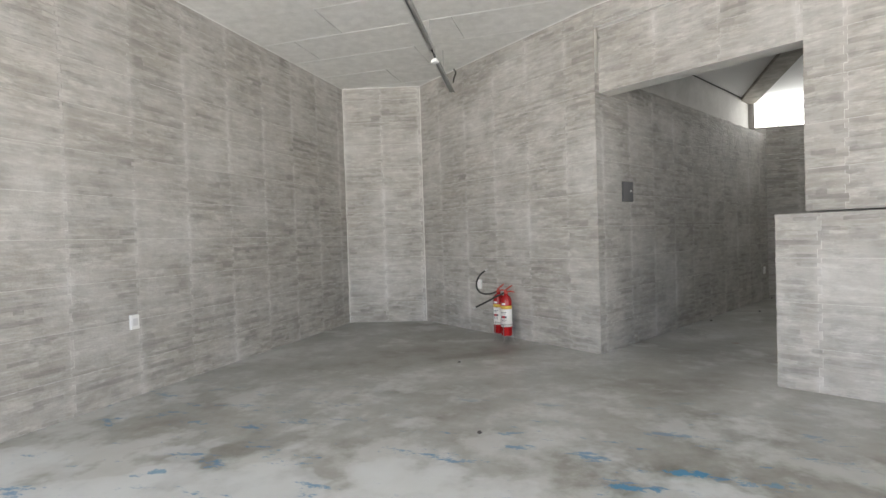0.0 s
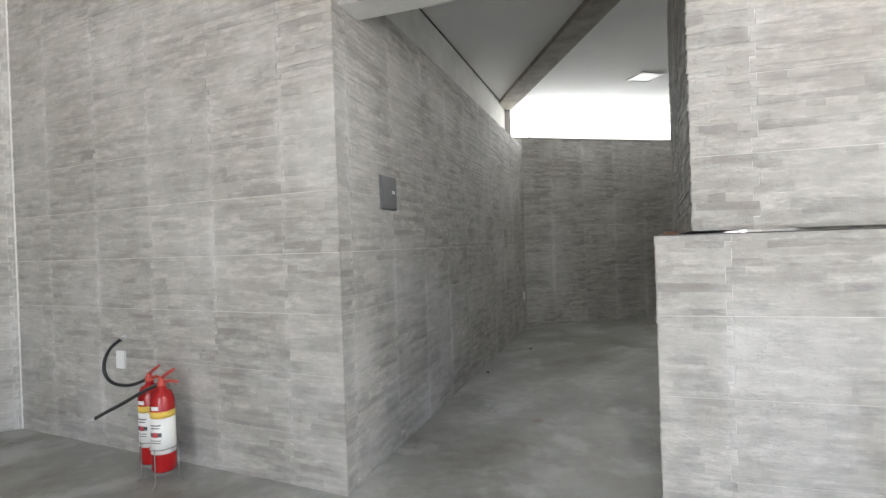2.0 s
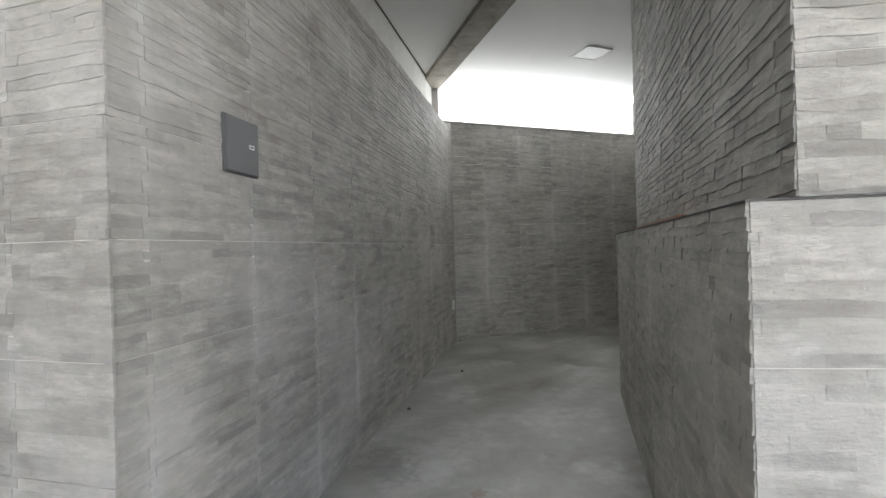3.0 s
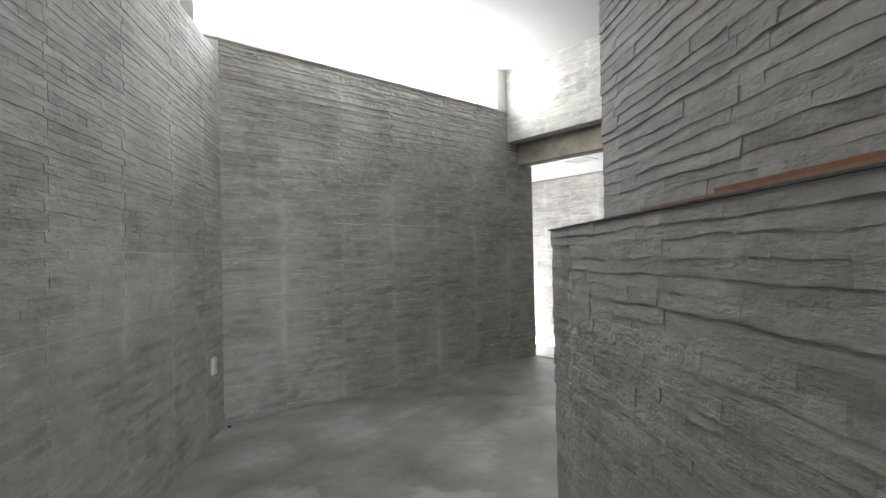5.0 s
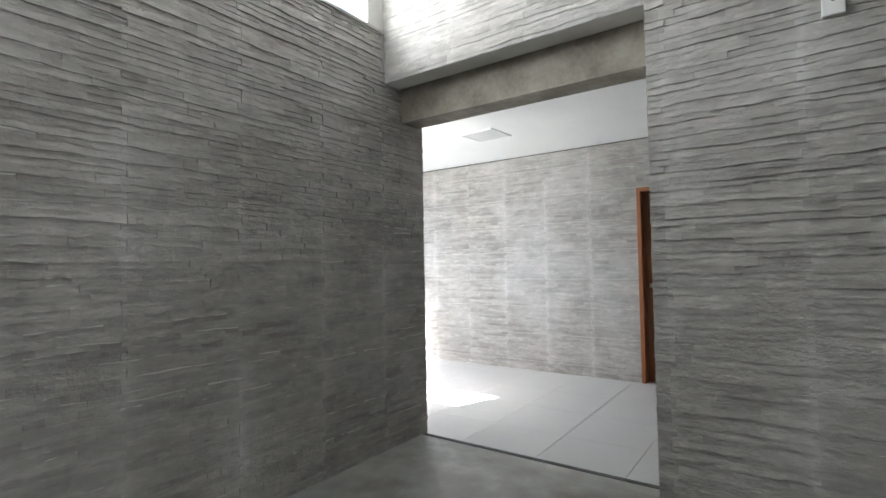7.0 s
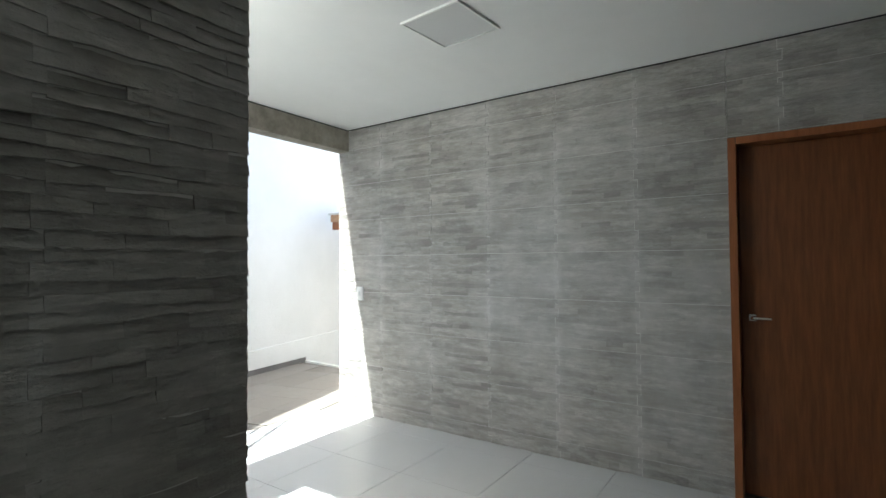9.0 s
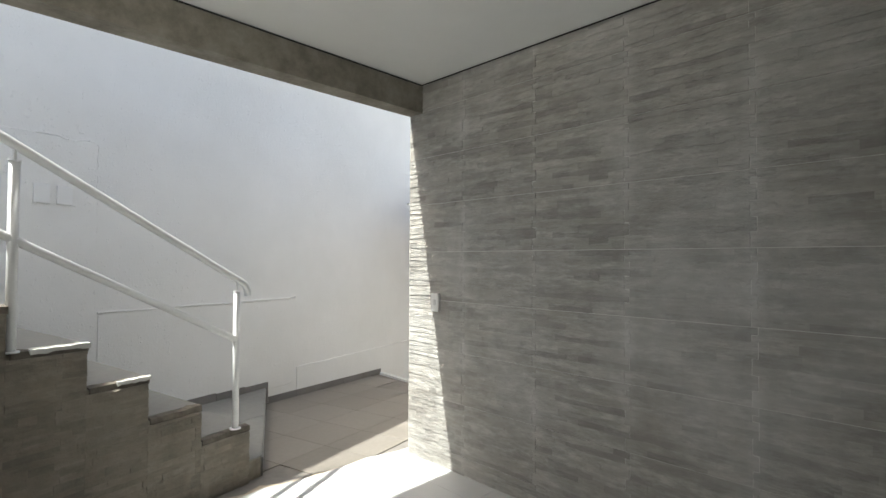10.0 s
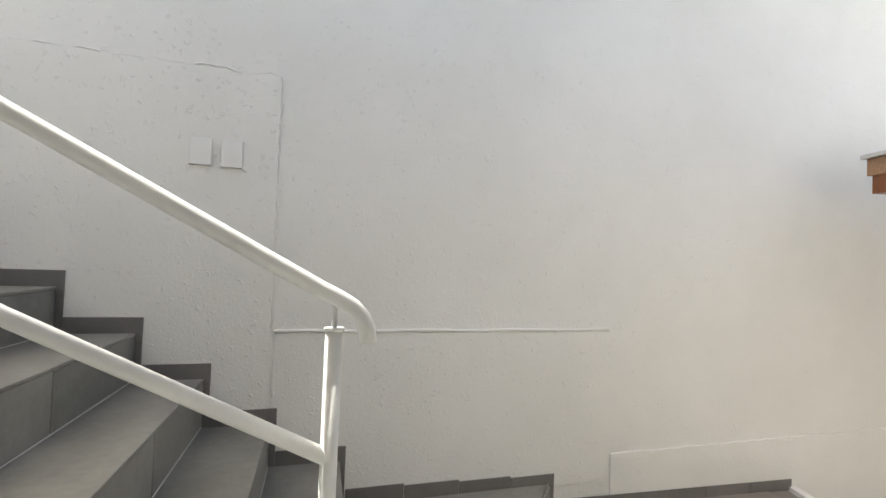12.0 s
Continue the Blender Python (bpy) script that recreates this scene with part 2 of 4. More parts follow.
def cement_floor():
    m = material("burnished_cement", (0.3, 0.3, 0.28), 0.4)
    n = Nodes(m)
    v = n.world_coords()
    warp = n.add("TexNoise", Scale=0.8, Detail=3.0)
    n.link(v, warp.inputs["Vector"])
    big = n.noise(v, 0.75, 7.0, 0.62)
    mid = n.noise(v, 3.1, 6.0, 0.6)
    small = n.noise(v, 16.0, 5.0, 0.6)
    f = n.math("ADD", n.math("MULTIPLY", big, 0.6), n.math("MULTIPLY", mid, 0.4))
    col = n.ramp(f, [(0.37, (0.15, 0.14, 0.115)), (0.455, (0.27, 0.266, 0.243)), (0.53, (0.35, 0.353, 0.335)), (0.60, (0.48, 0.485, 0.47))])
    col = n.mix(n.math("MULTIPLY", n.ramp(small, [(0.4, (0, 0, 0)), (0.7, (1, 1, 1))]), 0.22), col, (0.22, 0.20, 0.165))
    # pale slurry and blue paint spilt near the shopfront
    sep = n.add("SeparateXYZ")
    n.link(v, sep.inputs[0])
    near = n.ramp(n.math("MULTIPLY", n.math("ADD", sep.outputs[1], 7.1), 0.80), [(0.0, (1, 1, 1)), (1.0, (0, 0, 0))])
    reach = n.math("MULTIPLY", n.math("ADD", sep.outputs[1], 7.55), -0.30)
    edge = n.math("ADD", n.noise(v, 1.5, 4.0, 0.5), reach)
    slurry = n.ramp(edge, [(0.49, (0, 0, 0)), (0.515, (0.6, 0.6, 0.6)), (0.66, (1, 1, 1))])
    col = n.mix(n.math("MULTIPLY", slurry, 0.6), col, (0.56, 0.58, 0.595))
    film = n.ramp(n.math("ADD", n.noise(v, 1.6, 6.0, 0.6), n.math("MULTIPLY", n.math("MINIMUM", n.math("MAXIMUM", reach, -0.5), 0.2), 0.2)), [(0.45, (0, 0, 0)), (0.54, (1, 1, 1))])
    col = n.mix(n.math("MULTIPLY", film, 0.5), col, (0.56, 0.575, 0.57))
    st = n.world_coords((1.0, 2.6, 1.0))
    spots = n.ramp(n.noise(st, 2.3, 9.0, 0.75), [(0.578, (0, 0, 0)), (0.615, (1, 1, 1))])
    col = n.mix(n.math("MULTIPLY", n.math("MULTIPLY", near, spots), 0.75), col, (0.03, 0.17, 0.33))
    # single spills: place, reach across and along, colour, strength
    wob = n.add("TexNoise", Scale=11.0, Detail=6.0, Roughness=0.75)
    n.link(v, wob.inputs["Vector"])
    spills = [(-6.35, -7.23, 0.16, 0.07, BLUE, 0.9), (-6.66, -7.45, 0.22, 0.06, BLUE, 0.8), (-6.02, -7.28, 0.20, 0.05, BLUE, 0.6), (-9.49, -7.13, 0.16, 0.06, BLUE, 0.55),
              (-9.13, -7.80, 0.12, 0.05, BLUE, 0.7), (-9.34, -6.74, 0.12, 0.05, BLUE, 0.35), (-5.28, -3.96, 0.09, 0.09, RUST, 0.6), (-4.9, -4.6, 0.30, 0.24, DAMP, 0.5), (-5.6, -3.4, 0.22, 0.40, DAMP, 0.45)]
    for x, y, a, b, paint, much in spills:
        dx = n.math("DIVIDE", n.math("SUBTRACT", sep.outputs[0], x), a)
        dy = n.math("DIVIDE", n.math("SUBTRACT", sep.outputs[1], y), b)
        d2 = n.math("ADD", n.math("MULTIPLY", dx, dx), n.math("MULTIPLY", dy, dy))
        f = n.math("SUBTRACT", n.math("MULTIPLY", wob.outputs["Fac"], 2.0), n.math("MULTIPLY", d2, 0.55))
        soft, low = (0.5, 0.62) if paint is DAMP else (0.12, 0.86)
        col = n.mix(n.math("MULTIPLY", n.ramp(f, [(low, (0, 0, 0)), (low + soft * 0.7, (1, 1, 1))]), much), col, paint)
    n.link(col, n.b.inputs["Base Color"])
    r = n.ramp(mid, [(0.35, (0.32,) * 3), (0.65, (0.55,) * 3)])
    n.link(r, n.b.inputs["Roughness"])
    n.bump(n.math("ADD", mid, n.math("MULTIPLY", small, 0.4)), 0.12, 0.006)
    return m


CEMENT = cement_floor()


def tile_material(name, light, dark, rough, bump=0.05):
    m = material(name, light, rough)
    n = Nodes(m)
    info = n.add("ObjectInfo")
    v = n.world_coords()
    a = n.noise(v, 3.5, 8.0, 0.68)
    b = n.noise(v, 30.0, 4.0, 0.6)
    f = n.math("ADD", n.math("MULTIPLY", a, 0.6), n.math("MULTIPLY", b, 0.2))
    f = n.math("ADD", f, n.math("MULTIPLY", info.outputs["Random"], 0.15))
    n.link(n.ramp(f, [(0.3, dark), (0.65, light)]), n.b.inputs["Base Color"])
    n.link(n.ramp(a, [(0.3, (rough * 0.8,) * 3), (0.7, (min(1, rough * 1.3),) * 3)]), n.b.inputs["Roughness"])
    n.bump(b, bump, 0.002)
    return m


PORCELAIN = mottled("pale_grey_porcelain", (0.585, 0.59, 0.585), (0.56, 0.565, 0.56), 0.26, 1.2, 0.0, 60.0)
COURT_TILE = tile_material("grey_brown_ceramic", (0.27, 0.245, 0.215), (0.17, 0.152, 0.13), 0.5, 0.1)
STEP_TILE = tile_material("grey_step_tile", (0.30, 0.296, 0.272), (0.135, 0.134, 0.124), 0.40, 0.3)
TILE_GROUT = mottled("dark_tile_grout", (0.27, 0.25, 0.225), (0.18, 0.165, 0.15), 0.9)
LOBBY_GROUT = mottled("grey_lobby_grout", (0.50, 0.495, 0.48), (0.42, 0.415, 0.40), 0.8)
SKIRT = tile_material("dark_grey_skirting_tile", (0.20, 0.19, 0.18), (0.13, 0.125, 0.12), 0.5, 0.1)


def white_wall():
    m = material("white_painted_render", (0.8, 0.8, 0.78), 0.85)
    n = Nodes(m)
    v = n.world_coords()
    a = n.noise(v, 1.2, 6.0, 0.6)
    n.link(n.ramp(a, [(0.3, (0.755, 0.75, 0.725)), (0.65, (0.81, 0.805, 0.785))]), n.b.inputs["Base Color"])
    lump = n.noise(v, 9.0, 6.0, 0.65)
    fine = n.noise(v, 70.0, 4.0, 0.6)
    pits = n.ramp(n.noise(v, 38.0, 3.0, 0.5), [(0.62, (0, 0, 0)), (0.70, (1, 1, 1))])
    h = n.math("ADD", n.math("ADD", n.math("MULTIPLY", lump, 0.35), n.math("MULTIPLY", fine, 0.3)), n.math("MULTIPLY", pits, 0.35))
    n.bump(h, 0.65, 0.014)
    return m


WHITE_WALL = white_wall()

# ---- mesh helpers ----
def mesh_of(bm, name, mat):
    bmesh.ops.recalc_face_normals(bm, faces=bm.faces[:])
    me = bpy.data.meshes.new(name)
    bm.to_mesh(me)
    bm.free()
    me.materials.append(mat)
    return me


def part(name, bm, mat, parent=None, label=""):
    ob = new(name, mesh_of(bm, name, mat))
    if parent is not None:
        ob.parent = parent
    if label:
        ob["label"] = label
    return ob


def thing(name, label, category, at=(0, 0, 0), group=""):
    ob = new(name)
    ob.empty_display_size = 0.1
    ob.location = at
    return tagged(ob, label, category, group)


def prism(poly, z0, z1, bm=None):
    """A solid over a plan polygon."""
    bm = bm or bmesh.new()
    lo = [bm.verts.new((x, y, z0)) for x, y in poly]
    hi = [bm.verts.new((x, y, z1)) for x, y in poly]
    bm.faces.new(lo[::-1])
    bm.faces.new(hi)
    for i in range(len(poly)):
        j = (i + 1) % len(poly)
        bm.faces.new((lo[i], lo[j], hi[j], hi[i]))
    return bm


def block(x0, x1, y0, y1, z0, z1, bm=None, bevel=0.0):
    bm = bm or bmesh.new()
    made = prism([(x0, y0), (x1, y0), (x1, y1), (x0, y1)], z0, z1, bm)
    if bevel:
        bmesh.ops.bevel(bm, geom=bm.edges[:], offset=bevel, segments=2, affect="EDGES", profile=0.6)
    return made


def band(p0, p1, back, z0, z1, bm=None, front=0.0):
    """A wall piece: its face runs from p0 to p1 in plan, its body lies `back` metres behind, on the left of p0 to p1."""
    p0, p1 = Vector(p0), Vector(p1)
    d = (p1 - p0).normalized()
    n = Vector((-d.y, d.x))
    a, b = p0 - n * front, p1 - n * front
    return prism([tuple(a), tuple(b), tuple(p1 + n * back), tuple(p0 + n * back)], z0, z1, bm)


def tube(points, radius, bm=None, segs=12, cap=True):
    """A round bar along a line of points."""
    bm = bm or bmesh.new()
    pts = [Vector(p) for p in points]
    rings, prev = [], None
    for i, p in enumerate(pts):
        d = (pts[min(i + 1, len(pts) - 1)] - pts[max(i - 1, 0)]).normalized()
        side = prev if prev is not None else (d.orthogonal().normalized())
        side = (side - d * side.dot(d)).normalized()
        prev = side
        up = d.cross(side)
        r = radius[i] if isinstance(radius, (list, tuple)) else radius
        rings.append([bm.verts.new(p + r * (math.cos(a) * side + math.sin(a) * up)) for a in (2 * math.pi * k / segs for k in range(segs))])
    for a, b in zip(rings, rings[1:]):
        for k in range(segs):
            f = bm.faces.new((a[k], a[(k + 1) % segs], b[(k + 1) % segs], b[k]))
            f.smooth = True
    if cap:
        bm.faces.new(rings[0][::-1])
        bm.faces.new(rings[-1])
    return bm


def lathe(profile, bm=None, segs=24, centre=(0, 0)):
    """A turned body from (radius, height) pairs."""
    bm = bm or bmesh.new()
    rings = []
    for r, z in profile:
        rings.append([bm.verts.new((centre[0] + r * math.cos(a), centre[1] + r * math.sin(a), z)) for a in (2 * math.pi * k / segs for k in range(segs))])
    for a, b in zip(rings, rings[1:]):
        for k in range(segs):
            f = bm.faces.new((a[k], a[(k + 1) % segs], b[(k + 1) % segs], b[k]))
            f.smooth = True
    bm.faces.new(rings[0][::-1])
    bm.faces.new(rings[-1])
    return bm


def structure(name, bm, mat, label):
    return tagged(part(name, bm, mat), label, kind="structure")


# ---- stone cladding: panels of split strips with stepped ends ----
TILE_W, TILE_H = 0.558, 0.338
LEVELS = (0.0, 0.029, 0.068, 0.099, 0.135, 0.172, 0.202, 0.236, 0.276, 0.305, 0.338)
PROUD = (0.55, 0.75, 0.50, 0.62, 0.82, 0.52, 0.70, 0.48, 0.60, 0.76)
STEP = (0.0, 0.0, 0.024, 0.024, 0.0, 0.0, 0.024, 0.024, 0.0, 0.024)


def stone_panel(rnd, x0, x1, z0, z1, depth):
    """One panel, clipped to x0..x1 and z0..z1 of its own cell; its face looks towards -y."""
    verts, faces = [], []
    gap = 0.0026 if depth < 0.0058 else 0.003 if depth < 0.007 else 0.0005
    last = len(LEVELS) - 2
    phase = [(rnd.uniform(0, 6.3), rnd.uniform(0, 6.3), rnd.uniform(0.6, 1.3)) for _ in LEVELS]

    def wavy(k, x):
        """How far the line between two strips strays from level k at x."""
        if k in (0, last + 1):
            return 0.0
        a, b, m = phase[k]
        return m * (0.0032 * math.sin(13 * x + a) + 0.0018 * math.sin(37 * x + b))

    for r, (a, b) in enumerate(zip(LEVELS, LEVELS[1:])):
        a, b = (a + gap / 2 if r == 0 else a), (b - gap / 2 if r == last else b)
        lo, hi = max(a, z0), min(b, z1)
        if hi - lo < 0.006:
            continue
        left, right = STEP[r] + gap / 2, TILE_W + STEP[r] - gap / 2
        cuts = [left]
        while True:
            nxt = cuts[-1] + rnd.choice((0.07, 0.11, 0.15, 0.2, 0.27, 0.36))
            if nxt > right - 0.06:
                break
            cuts.append(nxt)
        cuts.append(right)
        base = depth * (PROUD[r] + rnd.uniform(-0.14, 0.14))
        for s, e in zip(cuts, cuts[1:]):
            s, e = max(s, x0), min(e, x1)
            if e - s < 0.008:
                continue
            d = 0.0018 + 0.3 * depth + 0.7 * base + 0.12 * depth * rnd.uniform(-1, 1)
            lean = depth * rnd.uniform(-0.62, -0.12)
            k, cols = len(verts), max(3, int((e - s) / 0.05) + 2)
            for i in range(cols):
                x = s + (e - s) * i / (cols - 1)
                t = d + depth * rnd.uniform(-0.13, 0.13)
                u = max(t + lean + depth * rnd.uniform(-0.12, 0.12), 0.0012 + 0.12 * depth)
                t = max(t, 0.0012 + 0.3 * depth)
                zl, zh = min(max(lo + wavy(r, x), z0), z1), min(max(hi + wavy(r + 1, x), z0), z1)
                verts += [(x, 0.004, zl), (x, -t, zl), (x, -u, zh), (x, 0.004, zh)]
            for i in range(cols - 1):
                p, q = k + 4 * i, k + 4 * i + 4
                faces += [(p, q, q + 1, p + 1), (p + 1, q + 1, q + 2, p + 2), (p + 2, q + 2, q + 3, p + 3)]
            q = k + 4 * (cols - 1)
            faces += [(k, k + 1, k + 2, k + 3), (q + 3, q + 2, q + 1, q)]
    me = bpy.data.meshes.new("stone_panel")
    me.from_pydata(verts, [], faces)
    return me


FULL_PANELS = {}


def full_panel(depth, mat):
    key = (depth, mat.name)
    if key not in FULL_PANELS:
        rnd = random.Random(5)
        FULL_PANELS[key] = [stone_panel(rnd, -1, 2, 0, TILE_H, depth) for _ in range(8)]
        for me in FULL_PANELS[key]:
            me.materials.append(mat)
    return FULL_PANELS[key]


CLAD = []


def clad(parent, p0, p1, z0, z1, seed, depth=0.0055, mat=None, shift=0.0, zshift=0.0):
    """Notes a stretch of cladding on the face from p0 to p1 (body on the left), to be hung at the end."""
    CLAD.append((parent, Vector(p0), Vector(p1), z0, z1, seed, depth, mat or STONE, shift, zshift))


def hang_cladding():
    for parent, p0, p1, z0, z1, seed, depth, mat, shift, zshift in CLAD:
        rnd = random.Random(seed)
        d = (p1 - p0).normalized()
        length = (p1 - p0).length
        turn = math.atan2(d.y, d.x)
        row = -1
        while True:
            row += 1
            tz = zshift + row * TILE_H
            if tz >= z1 - 0.006:
                break
            if tz + TILE_H <= z0 + 0.006:
                continue
            col = -2
            while True:
                col += 1
                tx = shift + col * TILE_W
                if tx >= length - 0.008:
                    break
                if tx + TILE_W + 0.03 <= 0.008:
                    continue
                cx0, cx1, cz0, cz1 = -tx, length - tx, z0 - tz, z1 - tz
                if cx0 <= 0 and cx1 >= TILE_W + 0.03 and cz0 <= 0 and cz1 >= TILE_H:
                    me = rnd.choice(full_panel(depth, mat))
                else:
                    me = stone_panel(rnd, max(cx0, -1), min(cx1, 2), max(cz0, 0), min(cz1, TILE_H), depth)
                    if not me.vertices:
                        continue
                    me.materials.append(mat)
                ob = new("stone_panel", me)
                ob.parent = parent
                ob.matrix_basis = parent.matrix_basis.inverted() @ Matrix.Translation((p0.x + d.x * tx, p0.y + d.y * tx, tz)) @ Matrix.Rotation(turn, 4, "Z") @ Matrix.Translation((0, 0.3 * depth, 0))


# ---- plan ----
C1, C2, E, FB = (-10.275, -3.14), (-9.14, -2.865), (-6.70, -4.688), (-3.715, 0.0)
LD = Vector((0.874, -0.486)).normalized()
PIER = Vector((-5.186, -5.520))
HW = Vector((-5.408, -5.568))
U = Vector((0.594, 0.8045)).normalized()
N = Vector((U.y, -U.x))
CEIL_A, CEIL_B, CEIL_C = 3.525, 3.49, 2.653
HALF_Z = 1.340
JOINT_Z = -0.042
FRONT_END = PIER + LD * 5.6
XR, XD = -0.39, 2.625
LEFT_END = (-10.78, -13.0)

# ---- floors ----
structure("floor_hall", block(-11.2, 0.0, -13.0, 0.0, -0.12, 0.0), CEMENT, "burnished grey cement floor with pale slurry and blue paint stains")
structure("floor_lobby_bed", block(0.0, 2.85, -5.1, 2.34, -0.14, -0.037), LOBBY_GROUT, "pale grout bed under the lobby tiles")
def court_z(x, y):
    """Height of the paving bed, which falls gently along the courtyard wall."""
    return -0.027 - 0.030 * ((x - 0.57) * 0.9674 + (y - 3.88) * 0.2534)


court_poly = [(-4.2, 0.3), (0.0, 0.3), (0.0, 2.34), (4.2, 2.34), (4.34, 5.2), (-4.2, 5.2)]
bm = prism(court_poly, -0.45, -0.01)
for v in bm.verts:
    if v.co.z > -0.1:
        v.co.z = court_z(v.co.x, v.co.y) - 0.001
structure("pavement_court", bm, TILE_GROUT, "mortar bed under the courtyard tiles, falling away from the stairs")
structure("ground", block(-160, 160, -160, 160, -0.85, -0.52), PLASTER, "bare grey ground around the building")
structure("threshold", block(-0.035, 0.004, -1.80, -0.018, -0.03, 0.003), SLAB, "dark granite threshold strip between cement and tiles")

# ---- hall walls ----
w = structure("wall_west", band(LEFT_END, C1, 0.2, 0, CEIL_A), GROUT, "long wall clad in grey split-stone panels")
clad(w, LEFT_END, C1, 0, CEIL_A, 1, shift=0.2, zshift=JOINT_Z)
w = structure("wall_niche", band(C1, C2, 0.2, 0, CEIL_A), GROUT, "narrow end wall clad in grey split-stone panels")
clad(w, C1, C2, 0, CEIL_A, 2, zshift=JOINT_Z)
w = structure("wall_north", band(C2, Vector(E) - (Vector(E) - Vector(C2)).normalized() * 0.03, 0.2, 0, CEIL_A), GROUT, "angled wall clad in pale grey split-stone panels")
clad(w, C2, Vector(E) + (Vector(E) - Vector(C2)).normalized() * 0.007, 0, CEIL_A, 3, shift=-0.12, zshift=JOINT_Z)
w = structure("wall_corridor", band(Vector(E) + (Vector(FB) - Vector(E)).normalized() * 0.03, FB, 0.40, 0, 2.860), GROUT, "corridor wall clad in grey split-stone panels")
clad(w, E, FB, 0, 2.866, 4, shift=0.12, zshift=JOINT_Z)
UPPER0 = Vector(E) + Vector((0.537, 0.844)) * 0.20 + Vector((-0.844, 0.537)) * 0.23
UPPER1 = Vector((-3.985, 0.0))
structure("wall_corridor_upper", band(UPPER0, UPPER1, 0.18, 2.862, CEIL_B + 0.1), PALE_PLASTER, "bare plaster strip above the corridor cladding")
w = structure("wall_far", block(-4.25, 0.040, 0.0, 0.15, 0, 2.98), GROUT, "far corridor wall clad in grey split-stone panels")
clad(w, FB, (0.042, 0.0), 0, 2.985, 5, depth=0.015, shift=-0.08, zshift=JOINT_Z)
clad(w, (0.042, 0.0), (0.042, 0.15), -0.03, 2.36, 62, depth=0.004, shift=-0.2, zshift=JOINT_Z)
structure("sill", block(-3.98, -0.40, -0.018, 0.17, 2.982, 3.002), PLASTER, "plastered sill of the clerestory opening")
w = structure("wall_far_upper", block(-0.555, -0.36, 0.0, 0.15, 3.004, CEIL_B), GROUT, "stone pier beside the clerestory opening")
# glowing sheet close outside the opening stands in for the blown-out sky
structure("backdrop_sky", block(-6.2, -0.5, 0.40, 0.41, 2.85, 4.6), SKY_GLOW, "glowing white backdrop for the overexposed sky beyond the clerestory")
structure("clerestory_post", block(-4.20, -3.888, 0.0, 0.15, 3.004, CEIL_B), PLASTER, "plaster post at the end of the clerestory opening")

# lintel from the corner to the pier, over the corridor's mouth
LE = Vector(E)
CW = (Vector(FB) - LE).normalized()
lint = structure("lintel_hall", band(LE + CW * 0.085, PIER + LD * 0.02, 0.2, 2.665, CEIL_A + 0.09), GROUT, "stone-clad lintel over the corridor mouth, set back under a fascia")
clad(lint, LE + CW * 0.085 + LD * 0.004, PIER, 2.665, 3.30, 6, zshift=2.665 - TILE_H * 8)
fascia = structure("fascia_hall", band(LE + LD * 0.02, PIER + LD * 1.2 + CW * 0.06, 0.06, 3.302, CEIL_A), GROUT, "stone-clad fascia over the recessed lintel")
clad(fascia, LE + LD * 0.004, PIER + LD * 1.2 + CW * 0.06, 3.305, CEIL_A, 61, zshift=JOINT_Z)

# pier and half-height wall
pier_side = PIER + U * 2.99
pier_poly = [tuple(PIER), tuple(PIER + LD * 5.6), tuple(PIER + LD * 5.6 + U * 0.2), tuple(PIER + N * 0.22 + U * 0.2), tuple(pier_side + N * 0.22), tuple(pier_side)]
pier = structure("wall_pier", prism(pier_poly, HALF_Z + 0.015, CEIL_A), GROUT, "tall stone-clad pier wall standing on the half-height wall")
clad(pier, PIER, PIER + LD * 5.6, HALF_Z + 0.016, CEIL_A, 7, zshift=HALF_Z - TILE_H * 3, shift=-0.32)
clad(pier, pier_side, PIER, HALF_Z + 0.016, CEIL_B, 8, zshift=HALF_Z - TILE_H * 3, depth=0.009, shift=0.1)
half_end = HW + U * 3.275
half_poly = [tuple(HW), tuple(HW + LD * 5.8), tuple(HW + LD * 5.8 + U * 0.42), tuple(HW + N * 0.62 + U * 0.42), tuple(half_end + N * 0.62), tuple(half_end)]
half = structure("wall_half", prism(half_poly, 0, HALF_Z - 0.0038), GROUT, "half-height stone-clad wall with a ledge on top")
clad(half, HW, HW + LD * 5.8, 0, HALF_Z - 0.0034, 9, zshift=HALF_Z - 4 * TILE_H, shift=-0.3)
clad(half, half_end, HW, 0, HALF_Z - 0.0034, 10, zshift=HALF_Z - 4 * TILE_H, depth=0.009, shift=0.18)
clad(half, half_end + N * 0.62, half_end, 0, HALF_Z - 0.0034, 11, zshift=HALF_Z - 4 * TILE_H)
cap_poly = [tuple(HW - U * 0.012 - N * 0.010), tuple(HW + LD * 5.8 - U * 0.014), tuple(HW + LD * 5.8 + U * 0.43), tuple(HW + N * 0.63 + U * 0.43), tuple(half_end + N * 0.63 + U * 0.014), tuple(half_end - N * 0.010 + U * 0.014)]
# the cap's dark colour draws the shadow line under the ledge's edge
structure("ledge", prism(cap_poly, HALF_Z - 0.003, HALF_Z + 0.001), SLAB, "thin cap on the half-height wall, dark for the shadow line at its edge")

# doorway to the lobby
right = structure("wall_east", block(XR, -0.002, -8.4, -1.804, 0, CEIL_B), GROUT, "corridor wall beside the doorway clad in grey split-stone panels")
clad(right, (XR, -1.804), (XR, -8.3), 0, CEIL_B, 12, depth=0.013, shift=-0.49, zshift=0.02 - TILE_H)
clad(right, (-0.004, -1.804), (XR, -1.804), 0, 2.62, 13)
lint = structure("lintel_door", block(XR, -0.227, -1.80, -0.002, 2.625, CEIL_B), GROUT, "stone-clad lintel over the lobby doorway")
